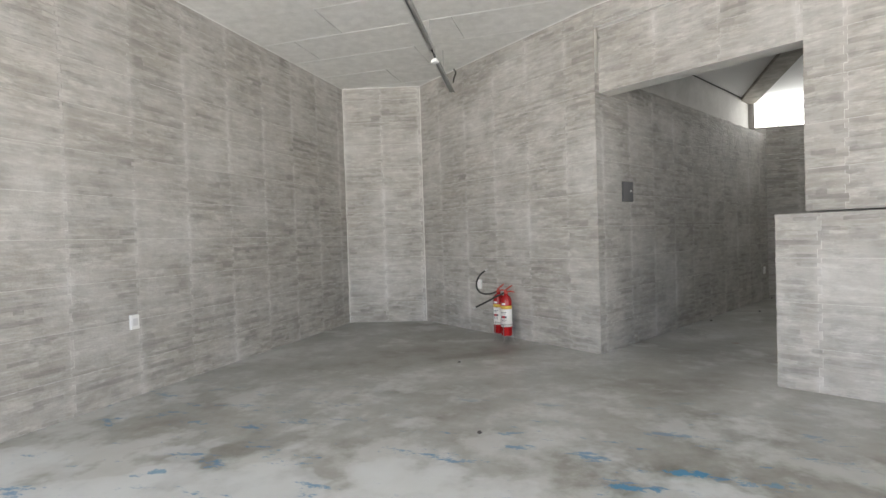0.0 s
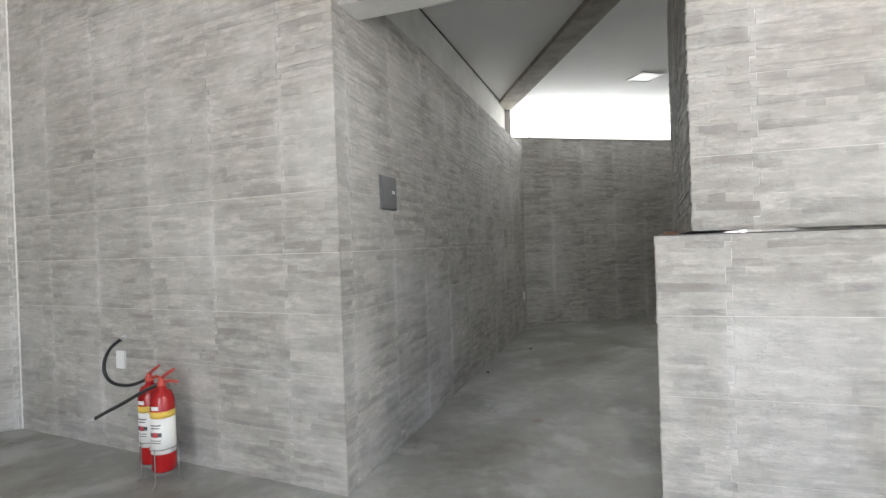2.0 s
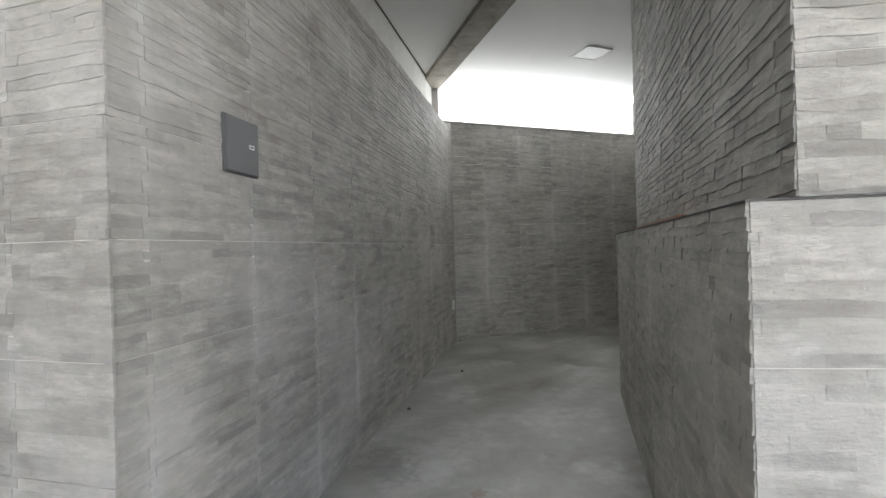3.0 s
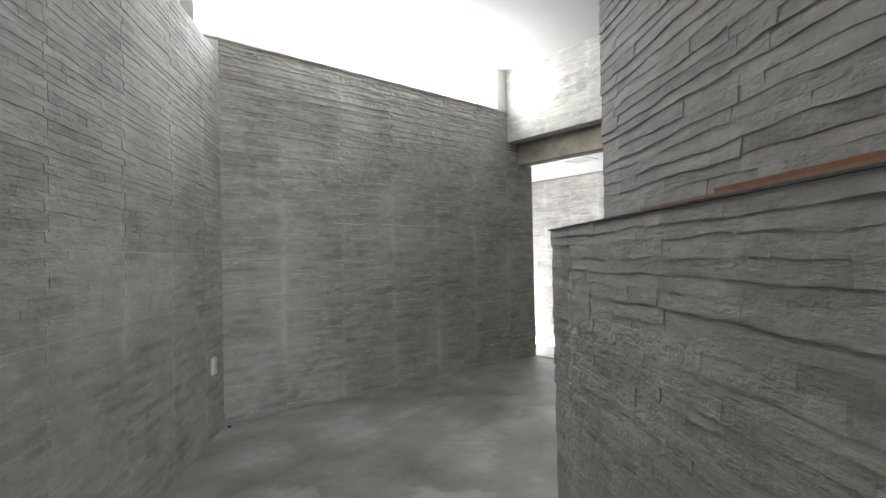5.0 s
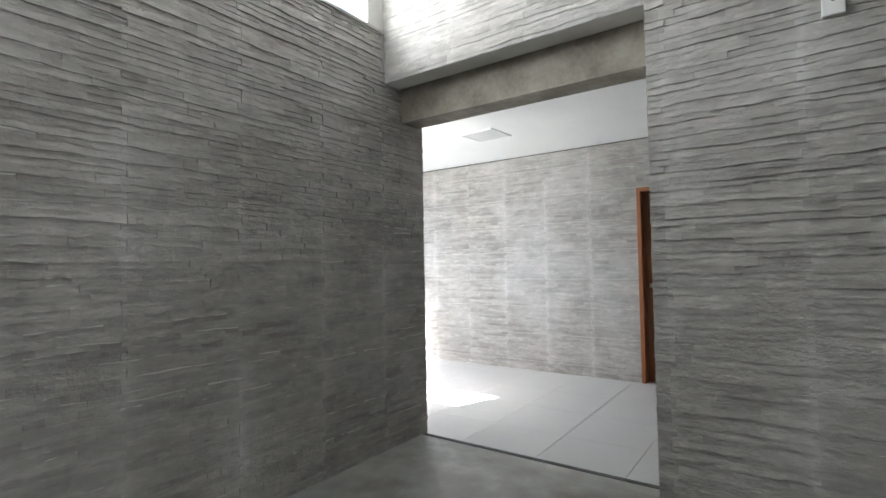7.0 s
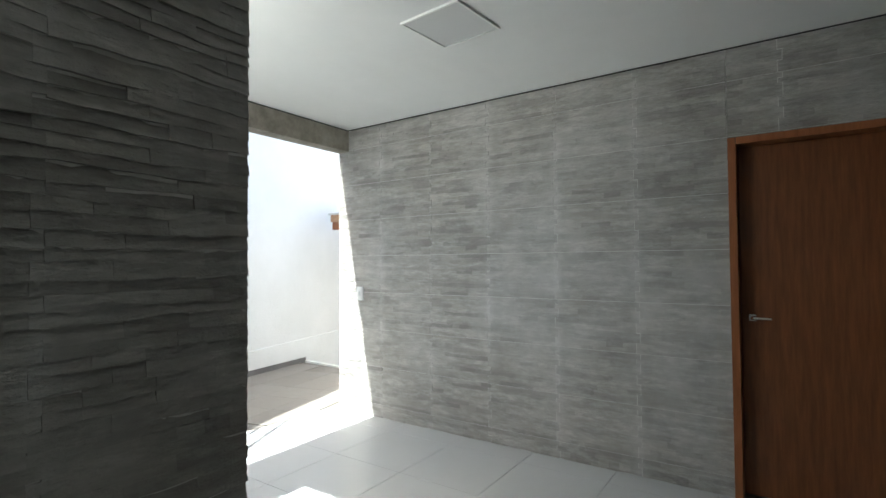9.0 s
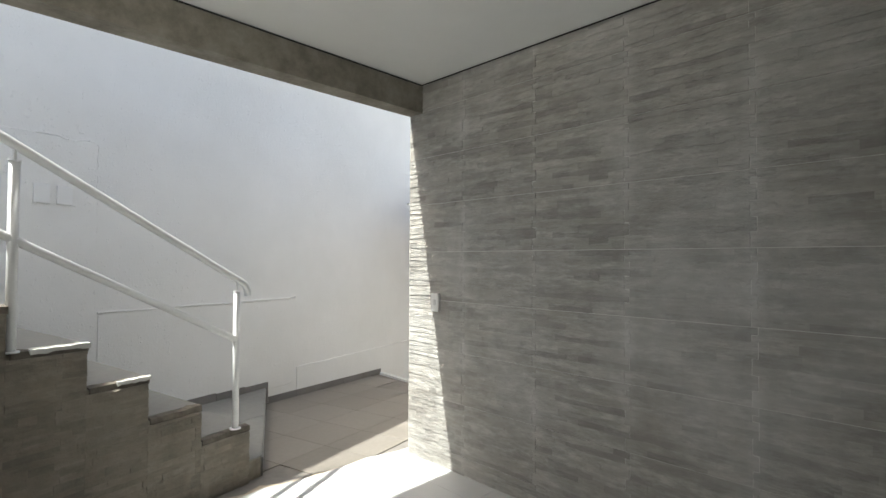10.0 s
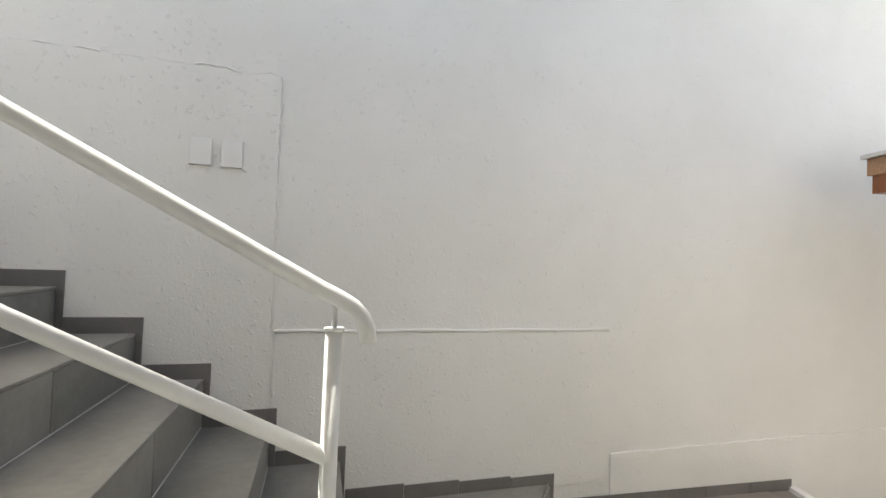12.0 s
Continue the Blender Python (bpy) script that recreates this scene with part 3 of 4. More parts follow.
clad(lint, (XR, -0.002), (XR, -1.80), 2.627, CEIL_B, 14, depth=0.008, zshift=2.625 - TILE_H * 8)
structure("beam_door", block(-0.225, -0.03, -1.80, -0.018, 2.368, CEIL_B), BEAM, "recessed rough concrete beam over the doorway")

# lobby walls
structure("wall_lobby_west", block(-0.15, 0.0, 0.152, 0.55, -0.1, CEIL_C), GROUT, "lobby wall return beside the side opening")
structure("wall_lobby_west_sill", block(-0.15, 0.0, 0.552, 2.30, -0.1, 1.64), GROUT, "low wall under the lobby side opening")
structure("wall_lobby_west_back", block(-0.15, 0.0, 1.75, 2.30, 1.642, CEIL_C), GROUT, "pier beside the lobby side opening")
structure("wall_lobby_inner", block(0.0, 0.02, -5.1, -1.806, -0.03, CEIL_C), GROUT, "plain back face of the corridor wall")
structure("wall_lobby_south", block(0.0, 2.85, -5.25, -5.1, -0.1, CEIL_C), PLASTER, "plain end wall of the lobby")
DY0, DY1, DZ = -1.815, -0.985, 2.108
dw = structure("wall_lobby_east", block(XD, XD + 0.15, DY1, 2.318, -0.1, CEIL_C + 0.3), GROUT, "lobby wall clad in grey split-stone panels, running out to the courtyard")
clad(dw, (XD, 2.318), (XD, DY1), -0.03, CEIL_C - 0.004, 15, depth=0.0069, shift=-0.03, zshift=-0.25)
clad(dw, (XD + 0.15, 2.318), (XD, 2.318), -0.06, CEIL_C + 0.28, 16)
dw2 = structure("wall_lobby_east_south", block(XD, XD + 0.15, -5.1, DY0, -0.1, CEIL_C), GROUT, "lobby wall beyond the door clad in split-stone panels")
clad(dw2, (XD, DY0), (XD, -5.1), -0.03, CEIL_C - 0.004, 17, depth=0.006, zshift=-0.25)
dw3 = structure("wall_lobby_over_door", block(XD, XD + 0.15, DY0 + 0.001, DY1 - 0.001, DZ, CEIL_C), GROUT, "stone-clad wall over the door")
clad(dw3, (XD, DY1 - 0.002), (XD, DY0 + 0.002), DZ, CEIL_C - 0.004, 18, depth=0.006, shift=-0.3, zshift=-0.25)
structure("wall_store", block(XD + 0.15, XD + 1.6, DY0 - 0.3, DY1 + 0.3, -0.1, CEIL_C), PLASTER, "closed block behind the door")
structure("beam_court", block(-0.15, XD - 0.002, 2.185, 2.322, 2.447, CEIL_C + 0.15), BEAM, "rough brown-grey concrete beam over the courtyard opening")
structure("wall_house_north", block(XD + 0.152, 7.0, 2.15, 2.30, -0.1, 3.0), WHITE_WALL, "white rendered outer wall of the house")

# ---- ceilings ----
def ceiling_boards():
    """Rows of ceiling boards with open joints over the hall."""
    bm = bmesh.new()
    poly = [(-11.0, -13.0), (-10.5, -2.9), (-9.1, -2.62), (-6.55, -4.5), tuple(FRONT_END + Vector((0.1, 0.1))), (-0.2, -13.0)]
    bw, bl, gap = 0.62, 1.86, 0.010
    row, y = 0, -13.0
    while y < -2.4:
        x = -11.2 - (row % 3) * 0.62
        while x < -0.1:
            sag = random.uniform(-0.002, 0.002)
            block(x + gap / 2, x + bl - gap / 2, y + gap / 2, y + bw - gap / 2, CEIL_A + sag, CEIL_A + 0.012, bm)
            x += bl
        y += bw
        row += 1
    return bm


def ceiling_battens():
    bm = bmesh.new()
    for k in range(18):
        y = -13.0 + 0.62 * k
        for i in range(6):
            if random.random() < 0.72:
                x = -11.2 + 1.86 * i - (k % 3) * 0.62
                block(x, x + 1.86, y - 0.006, y + 0.006, CEIL_A - 0.006, CEIL_A - 0.003, bm)
    return bm


ob = structure("ceiling_hall", ceiling_boards(), BOARD, "ceiling of long pale textured boards with white joints")
structure("ceiling_joints", ceiling_battens(), WHITE_TRIM, "white filler in the board joints")
structure("ceiling_hall_slab", prism([(-11.2, -13.2), (-10.6, -2.6), (-9.0, -2.5), (-6.6, -4.4), tuple(FRONT_END + Vector((0.1, 0.25))), (-0.1, -13.2)], CEIL_A + 0.014, CEIL_A + 0.09), WHITE_TRIM, "white joint backing of the board ceiling")
structure("ceiling_corridor", prism([tuple(LE + LD * 0.25 + CW * 0.05), (-6.9, -4.3), (-4.35, 0.3), (0.14, 0.3), (0.14, -8.4), (-0.5, -8.0)], CEIL_B, CEIL_B + 0.15), CEILING, "smooth white gypsum ceiling")
structure("ceiling_lobby", prism([(0.022, -5.1), (XD - 0.006, -5.1), (XD - 0.006, 2.183), (0.0, 2.183), (0.0, 0.152), (-0.028, -0.004), (-0.028, -1.80), (0.022, -1.80)], CEIL_C, CEIL_C + 0.15), CEILING, "smooth white gypsum ceiling with dark shadow gaps")
structure("roof_lobby", block(0.0, XD + 0.2, -5.2, 2.32, CEIL_C + 0.152, CEIL_C + 0.25), PLASTER, "flat concrete roof slab over the lobby")
diag = prism([(-4.15, -0.002), (-4.53, -4.35), (-4.25, -4.35), (-3.87, -0.002)], 3.433, CEIL_B - 0.002)
structure("beam_corridor", diag, BEAM, "rough plastered beam crossing the corridor ceiling")

# white cove line under the hall ceiling and filled joints in its corners
for k, (a, b) in enumerate(((LEFT_END, C1), (C1, C2), (C2, E), (LE + LD * 0.004, PIER + LD * 1.2 + CW * 0.06))):
    structure("trim_ceiling", band(a, b, -0.004, CEIL_A - 0.014, CEIL_A - 0.0065, front=0.014), WHITE_TRIM, "thin white filler line between wall and ceiling")
for name, c in (("trim_corner_west", C1), ("trim_corner_niche", C2)):
    structure(name, prism([(c[0] - 0.004, c[1] + 0.004), (c[0] - 0.004, c[1] - 0.011), (c[0] + 0.008, c[1] - 0.009), (c[0] + 0.010, c[1] + 0.004)], 0.001, CEIL_A - 0.015), GROUT, "pale grout filling the corner joint")

# hall back and side, with the shopfront opening
structure("wall_hall_east", block(-0.2, 0.0, -13.0, FRONT_END.y, 0, CEIL_A), PLASTER, "plain plastered side wall")
structure("wall_hall_south_west", block(-11.0, -10.72, -13.2, -13.0, 0, CEIL_A), PLASTER, "plain pier beside the shopfront")
structure("wall_hall_south_east", block(-2.0, 0.0, -13.2, -13.0, 0, CEIL_A), PLASTER, "plain pier beside the shopfront")
structure("wall_hall_south_head", block(-10.0, -2.0, -13.2, -13.0, 3.3, CEIL_A), PLASTER, "plain lintel over the shopfront")

# ---- courtyard wall and stairs, in their own slanted frame ----
WA, WD = Vector((0.57, 3.88)), Vector((0.9674, 0.2534))
WN = Vector((-0.2534, 0.9674))
SLANT = Matrix.Translation((WA.x, WA.y, 0)) @ Matrix.Rotation(math.atan2(WD.y, WD.x), 4, "Z")


def slanted(ob):
    ob.matrix_basis = SLANT
    return ob


bm = bmesh.new()
TOP = [(-3.2, 5.42), (-2.2, 5.40), (0.2, 4.96), (3.8, 3.80), (7.5, 3.25)]


def wall_top(s):
    for (s0, z0), (s1, z1) in zip(TOP, TOP[1:]):
        if s <= s1:
            return z0 + (z1 - z0) * (s - s0) / (s1 - s0)
    return TOP[-1][1]


outline = [(-3.2, -0.5), (7.5, -0.5)] + TOP[::-1]
fr = [bm.verts.new((s, 0, z)) for s, z in outline]
bk = [bm.verts.new((s, 0.18, z)) for s, z in outline]
bm.faces.new(fr)
bm.faces.new(bk[::-1])
for i in range(len(outline)):
    j = (i + 1) % len(outline)
    bm.faces.new((fr[i], bk[i], bk[j], fr[j]))
slanted(structure("wall_court", bm, WHITE_WALL, "tall white rendered courtyard wall with patched plaster"))

# plaster patches and ridges on the white wall
def patch(s0, s1, z0, z1, proud, name="plaster_patch", label="slightly raised repaired plaster patch"):
    bm = bmesh.new()
    k = max(10, int((s1 - s0) / 0.05))
    cols = []
    for i in range(k + 1):
        s = s0 + (s1 - s0) * i / k
        a, b = z0 + random.uniform(-0.004, 0.004), z1 + random.uniform(-0.004, 0.004)
        cols.append([bm.verts.new(v) for v in ((s, -0.001, a), (s, -proud, a + 0.004), (s, -proud, b - 0.004), (s, -0.001, b))])
    for a, b in zip(cols, cols[1:]):
        for i in range(3):
            bm.faces.new((a[i], b[i], b[i + 1], a[i + 1]))
    bm.faces.new(cols[0])
    bm.faces.new(cols[-1][::-1])
    return slanted(structure(name, bm, WHITE_WALL, label))


patch(0.455, 2.385, 0.06, 0.965, 0.009)
patch(-3.0, 0.432, 0.2, 2.24, 0.008)
patch(2.425, 7.0, -0.15, 0.222, 0.010)
for s0, s1, z in ((0.45, 2.39, 0.974),):
    pts = [(s0 + (s1 - s0) * i / 12, -0.006, z + 0.003 * math.sin(i * 1.7)) for i in range(13)]
    slanted(structure("plaster_ridge", tube(pts, 0.009, segs=8), WHITE_WALL, "plaster ridge along the edge of a patch"))

rag = random.Random(14)
for line in ([(-1.9 + 2.31 * i / 60, 2.238) for i in range(61)], [(0.434, 2.236 - 1.25 * i / 40) for i in range(41)]):
    pts = [(s + rag.uniform(-0.006, 0.006), 0.002 - rag.random() * 0.011, z + rag.uniform(-0.010, 0.010)) for s, z in line]
    slanted(structure("plaster_edge", tube(pts, 0.0045, segs=6), WHITE_WALL, "ragged plaster edge of a repaired patch"))

# barbed wire on the wall's top
coil = thing("barbed_wire", "coiled blue-grey barbed wire along the top of the white wall", "barbed wire")
coil.matrix_basis = SLANT
for k, (h, r) in enumerate(((0.10, 0.004), (0.24, 0.004))):
    pts = [(s, 0.09, wall_top(s) + h + 0.02 * math.sin(s * 9)) for s in [1.5 + 0.25 * i for i in range(25)]]
    part("wire", tube(pts, r, segs=6), BLUE_WIRE, coil)
pts = []
for i in range(240):
    s = 2.2 + i * 0.02
    a = i * 0.42
    pts.append((s, 0.09 + 0.10 * math.cos(a), wall_top(s) + 0.18 + 0.13 * math.sin(a)))
part("coil", tube(pts, 0.004, segs=5), BLUE_WIRE, coil)
for i in range(5):
    s = 1.8 + 1.3 * i
    part("post", tube([(s, 0.09, wall_top(s) - 0.02), (s, 0.09, wall_top(s) + 0.38)], 0.012, segs=8), WIRE, coil)

# ---- stairs ----
# noses run slightly askew: one place along the wall, another along the open side
TREAD_Z = [0.318, 0.526, 0.754, 0.970] + [0.970 + 0.205 * k for k in range(1, 6)]
NOSE_WALL = [0.785, 0.442, 0.136, -0.156] + [-0.156 - 0.312 * k for k in range(1, 7)]
NOSE_SIDE = [0.690, 0.352, 0.046, -0.248] + [-0.248 - 0.312 * k for k in range(1, 7)]
SIDE = -1.41
STEPS = 9
LAND_Z = 0.085
stair = thing("staircase", "grey tiled concrete staircase with a stone-clad side", "staircase")
stair.matrix_basis = SLANT


def nose_at(k, o):
    """Where the edge of step k lies, o metres out from the wall (o is negative)."""
    return NOSE_WALL[k] + (NOSE_SIDE[k] - NOSE_WALL[k]) * o / SIDE


def stair_slab(k, j, front, rear, o0, o1, z0, z1, bevel=0.004):
    """A slab from the nose of step k (plus front) back to the nose of step j (plus rear)."""
    poly = [(nose_at(j, o0) + rear, o0), (nose_at(k, o0) + front, o0), (nose_at(k, o1) + front, o1), (nose_at(j, o1) + rear, o1)]
    bm = prism(poly, z0, z1)
    bmesh.ops.bevel(bm, geom=bm.edges[:], offset=bevel, segments=2, affect="EDGES", profile=0.6)
    return bm


def slab_piece(x0, x1, y0, y1, z0, z1, bev=0.004):
    return block(x0, x1, y0, y1, z0, z1, None, bev)


for k in range(STEPS):
    z = TREAD_Z[k]
    low = TREAD_Z[k - 1] if k else LAND_Z
    o0, o1 = SIDE + 0.012, -0.001
    poly = [(nose_at(k + 1, o0), o0), (nose_at(k, o0), o0), (nose_at(k, o1), o1), (nose_at(k + 1, o1), o1)]
    part("step_body", prism(poly, -0.12, z - 0.012), BEAM, stair)
    for a, b in ((SIDE + 0.06, -0.72), (-0.716, -0.006)):
        part("riser", stair_slab(k, k, 0.010, 0.0005, a, b, low + 0.002, z - 0.0135, 0.003), STEP_TILE, stair)
    part("tread", stair_slab(k, k + 1, 0.012, 0.0115, SIDE + 0.06, -0.006, z - 0.012, z), STEP_TILE, stair)
    # pale joint at the foot of the riser
    part("joint", stair_slab(k, k, 0.0135, 0.0005, SIDE + 0.06, -0.006, low + 0.0005, low + 0.003, 0.0005), GROUT, stair, "thin pale grout line")
    # broken mortar edge along the open side
    bm = bmesh.new()
    n_, ring, edge_rnd = 9, [], random.Random(70 + k)
    run = nose_at(k, SIDE) - nose_at(k + 1, SIDE)
    for i in range(n_ + 1):
        s = nose_at(k, SIDE) + 0.010 - (run - 0.01) * i / n_
        w_, h_ = edge_rnd.uniform(0.018, 0.048), edge_rnd.uniform(0.000, 0.008)
        ring.append([bm.verts.new(v) for v in ((s, SIDE + 0.004, z - 0.035), (s, SIDE + 0.007, z + h_ - 0.006), (s, SIDE + w_ + 0.012, z + h_), (s, SIDE + 0.070, z - 0.010))])
    for a, b in zip(ring, ring[1:]):
        for i in range(3):
            bm.faces.new((a[i], b[i], b[i + 1], a[i + 1]))
    bm.faces.new(ring[0])
    bm.faces.new(ring[-1][::-1])
    part("mortar_edge", bm, MORTAR_DARK, stair, "chipped dark mortar edge")
    if k in (2, 3):
        # loose pale plaster left on the front corner
        crumb = bmesh.new()
        ring = []
        reach = 0.17 if k == 2 else 0.24
        for i in range(9):
            s = nose_at(k, SIDE) + 0.016 - reach * i / 8
            w_ = edge_rnd.uniform(0.012, 0.042) * (1.0 - 0.05 * i)
            ring.append([crumb.verts.new(v) for v in ((s, SIDE - 0.004, z - edge_rnd.uniform(0.012, 0.022)), (s, SIDE - 0.002, z + edge_rnd.uniform(0.001, 0.006)), (s, SIDE + w_, z + 0.005), (s, SIDE + w_ + 0.006, z + 0.002))])
        for a, b in zip(ring, ring[1:]):
            for i in range(3):
                crumb.faces.new((a[i], b[i], b[i + 1], a[i + 1]))
        crumb.faces.new(ring[0])
        crumb.faces.new(ring[-1][::-1])
        part("plaster_crust", crumb, PALE_PLASTER, stair, "pale plaster crust on the step's corner")
    # stepped skirting on the wall
    w0, w1 = NOSE_WALL[k + 1], NOSE_WALL[k]
    part("skirting", slab_piece(w0 + 0.040, w1 + 0.040, -0.016, -0.003, z - 0.03, z + 0.072, 0.002), SKIRT, stair)
    part("skirting", slab_piece(w1 + 0.011, w1 + 0.0395, -0.015, -0.0035, low + 0.001, z - 0.0305, 0.001), SKIRT, stair)

# stone cladding on the stair's side, one strip wall per step column
stair_side = []
for k in range(STEPS):
    a = SLANT @ Vector((NOSE_SIDE[k + 1], SIDE, 0))
    b = SLANT @ Vector((NOSE_SIDE[k], SIDE, 0))
    stair_side.append((a.xy, b.xy, TREAD_Z[k] - 0.032))

# winder landing at the foot
N0, N1 = NOSE_WALL[0] + 0.012, NOSE_SIDE[0] + 0.012
land = [(N0, -0.004), (N1, SIDE + 0.02), (0.80, SIDE + 0.02), (2.00, -0.004)]
landing = thing("landing", "low tapered grey tiled landing at the foot of the stairs", "stair landing")
landing.matrix_basis = SLANT
part("body", prism(land, -0.14, LAND_Z - 0.013), BEAM, landing)
half_l = [(N0 + 0.002, -0.006), ((N0 + N1) / 2 + 0.002, -0.70), (1.405, -0.70), (2.005, -0.006)]
half_r = [((N0 + N1) / 2 + 0.002, -0.704), (N1 + 0.002, SIDE + 0.02), (0.806, SIDE + 0.02), (1.401, -0.704)]
for poly in (half_l, half_r):
    part("tile", prism(poly, LAND_Z - 0.012, LAND_Z), STEP_TILE, landing)
d0, d1 = Vector((2.005, -0.006)), Vector((0.806, SIDE + 0.02))
part("riser", band(d0, d1, 0.010, -0.10, LAND_Z - 0.014, front=-0.001), STEP_TILE, landing)
for i in range(4):
    s = NOSE_WALL[0] + 0.045 + i * 0.31
    part("skirting", slab_piece(s, min(s + 0.307, 2.035), -0.016, -0.003, LAND_Z + 0.0005, LAND_Z + 0.085 - 0.010 * i, 0.002), SKIRT, landing)
part("skirting_end", slab_piece(2.006, 2.035, -0.0155, -0.0035, -0.08, LAND_Z, 0.002), SKIRT, landing)

skirt = thing("skirting", "dark grey tile skirting along the white wall", "skirting")
skirt.matrix_basis = SLANT
for i in range(5):
    s = 2.04 + i * 0.375
    ob = part("skirting_tile", slab_piece(0, min(0.372, 3.93 - s), -0.018, -0.0115, -0.075, 0.0, 0.002), SKIRT, skirt)
    ob.matrix_basis = Matrix.Translation((s, 0, -0.012 - 0.030 * (s - 2.04))) @ Matrix.Rotation(math.atan(0.030), 4, "Y")

# ---- handrail ----
rail = thing("handrail", "white painted tubular steel stair handrail", "handrail")
rail.matrix_basis = SLANT
RY = -1.385


def rail_z(s):
    return 1.265 - 0.547 * (s - 0.58)


hand = [(s, RY, rail_z(s)) for s in (-2.4, -0.8, 0.2, 0.57)]
hand += [(0.612, RY, 1.250), (0.646, RY, 1.230), (0.670, RY, 1.204), (0.682, RY, 1.176), (0.685, RY, 1.146)]
part("top_rail", tube(hand, 0.021, segs=16), STEEL_WHITE, rail)
part("mid_rail", tube([(s, RY, 0.876 + 0.514 * (0.6 - s)) for s in (-2.4, -0.5, 0.602)], 0.0195, segs=16), STEEL_WHITE, rail)
for s, base, top in ((0.604, TREAD_Z[0], 1.180), (-0.535, TREAD_Z[3], 1.806)):
    part("post", tube([(s, RY, base - 0.004), (s, RY, top)], 0.0205, segs=16), STEEL_WHITE, rail)
    part("pin", tube([(s, RY, top - 0.005), (s, RY, rail_z(s) - 0.012)], 0.007, segs=10), STEEL_WHITE, rail)
    part("collar", lathe([(0.024, top - 0.006), (0.024, top + 0.001)], None, 16, (s, RY)), STEEL_WHITE, rail)
    part("base_plate", lathe([(0.035, base - 0.002), (0.035, base + 0.004), (0.026, base + 0.006)], None, 16, (s, RY)), STEEL_WHITE, rail)


# ---- small wall fittings ----
def plate(name, label, at, turn, wide=0.075, high=0.118, holes="blank", mat=None):
    """A cover plate; its face looks along -y before it is turned about z."""
    ob = thing(name, label, "cover plate")
    ob.matrix_basis = Matrix.Translation(at) @ Matrix.Rotation(turn, 4, "Z")
    part("cover", block(-wide / 2, wide / 2, -0.010, 0.012, -high / 2, high / 2, None, 0.003), mat or PLASTIC, ob)
    # slightly larger grey rim paints the thin shadow outline round the cover
    part("shadow_rim", block(-wide / 2 - 0.0012, wide / 2 + 0.0012, -0.003, 0.010, -high / 2 - 0.0012, high / 2 + 0.0012), PLASTIC_GREY, ob, "thin grey rim painted as the plate's shadow outline")
    if holes == "switch":
        part("rocker", block(-0.012, 0.012, -0.0145, -0.008, -0.02, 0.02, None, 0.002), PLASTIC_GREY, ob)
    if holes == "socket":
        part("insert", block(-0.022, 0.022, -0.0125, -0.008, -0.03, 0.03, None, 0.002), PLASTIC_GREY, ob)
    if holes == "cable":
        part("hole", lathe([(0.010, 0.0), (0.010, 0.004)], None, 12), BLACK, ob).matrix_basis = Matrix.Translation((0, -0.009, 0)) @ Matrix.Rotation(math.pi / 2, 4, "X")
    return ob


def facing(p0, p1):
    d = Vector(p1) - Vector(p0)
    return math.atan2(d.y, d.x)


def along(p0, p1, dist, out=0.014):
    p0, p1 = Vector(p0), Vector(p1)
    d = (p1 - p0).normalized()
    p = p0 + d * dist + Vector((d.y, -d.x)) * out
    return p


WEST = (LEFT_END, C1)
p = along(*WEST, (Vector(C1) - Vector(LEFT_END)).length - 3.58)
plate("socket_plate", "white blank socket plate on the stone wall", (p.x, p.y, 0.62), facing(*WEST), holes="socket")
p = along(C2, E, 1.235)
plate("socket_plate", "white socket plate behind the fire extinguishers", (p.x, p.y, 0.622), facing(C2, E))
p = along(E, FB, 5.29)
plate("socket_plate", "white socket plate low on the corridor wall", (p.x, p.y, 0.512), facing(E, FB), holes="socket")
plate("switch_plate", "white cover plate with a small cable hole", (XR - 0.014, -2.565, 2.395), facing((XR, 0), (XR, -1)), 0.08, 0.135, "cable")
plate("switch_plate", "white switch plate at the edge of the sunlight", (XD - 0.014, 2.030, 1.088), facing((XD, 1), (XD, 0)), 0.075, 0.125, "switch")
for s, z in ((0.085, 1.826), (0.222, 1.825)):
    p = SLANT @ Vector((s, -0.012, z))
    plate("blank_plate", "pale blank cover plate on the white wall", tuple(p), math.atan2(WD.y, WD.x), 0.094, 0.13, mat=PLASTIC)

# electrical box on the corridor wall
p = along(E, FB, 0.615, 0.0)
box = thing("electrical_box", "dark grey metal electrical panel on the stone wall", "electrical box")
box.matrix_basis = Matrix.Translation((p.x, p.y, 1.68)) @ Matrix.Rotation(facing(E, FB), 4, "Z")
part("door", block(-0.107, 0.107, -0.019, -0.004, -0.105, 0.105, None, 0.003), DARK_BOX, box)
part("frame", block(-0.112, 0.112, -0.0125, 0.01, -0.110, 0.110, None, 0.002), DARK_BOX, box)
part("latch", block(0.040, 0.075, -0.0215, -0.018, -0.002, 0.016, None, 0.001), PLASTIC, box, "small white latch")
part("latch_pin", block(0.048, 0.066, -0.0225, -0.021, 0.004, 0.010), DARK_BOX, box)

# ---- lobby door ----
door = tagged(new("door_1"), "reddish-brown varnished wooden door, closed, in an orange-brown frame", "door", kind="structure")
fx0, fx1 = XD - 0.022, XD + 0.13
part("jamb", block(fx0, fx1, DY1 - 0.045, DY1 - 0.002, -0.03, DZ - 0.002, None, 0.003), FRAME_WOOD, door)
part("jamb", block(fx0, fx1, DY0 + 0.002, DY0 + 0.045, -0.03, DZ - 0.002, None, 0.003), FRAME_WOOD, door)
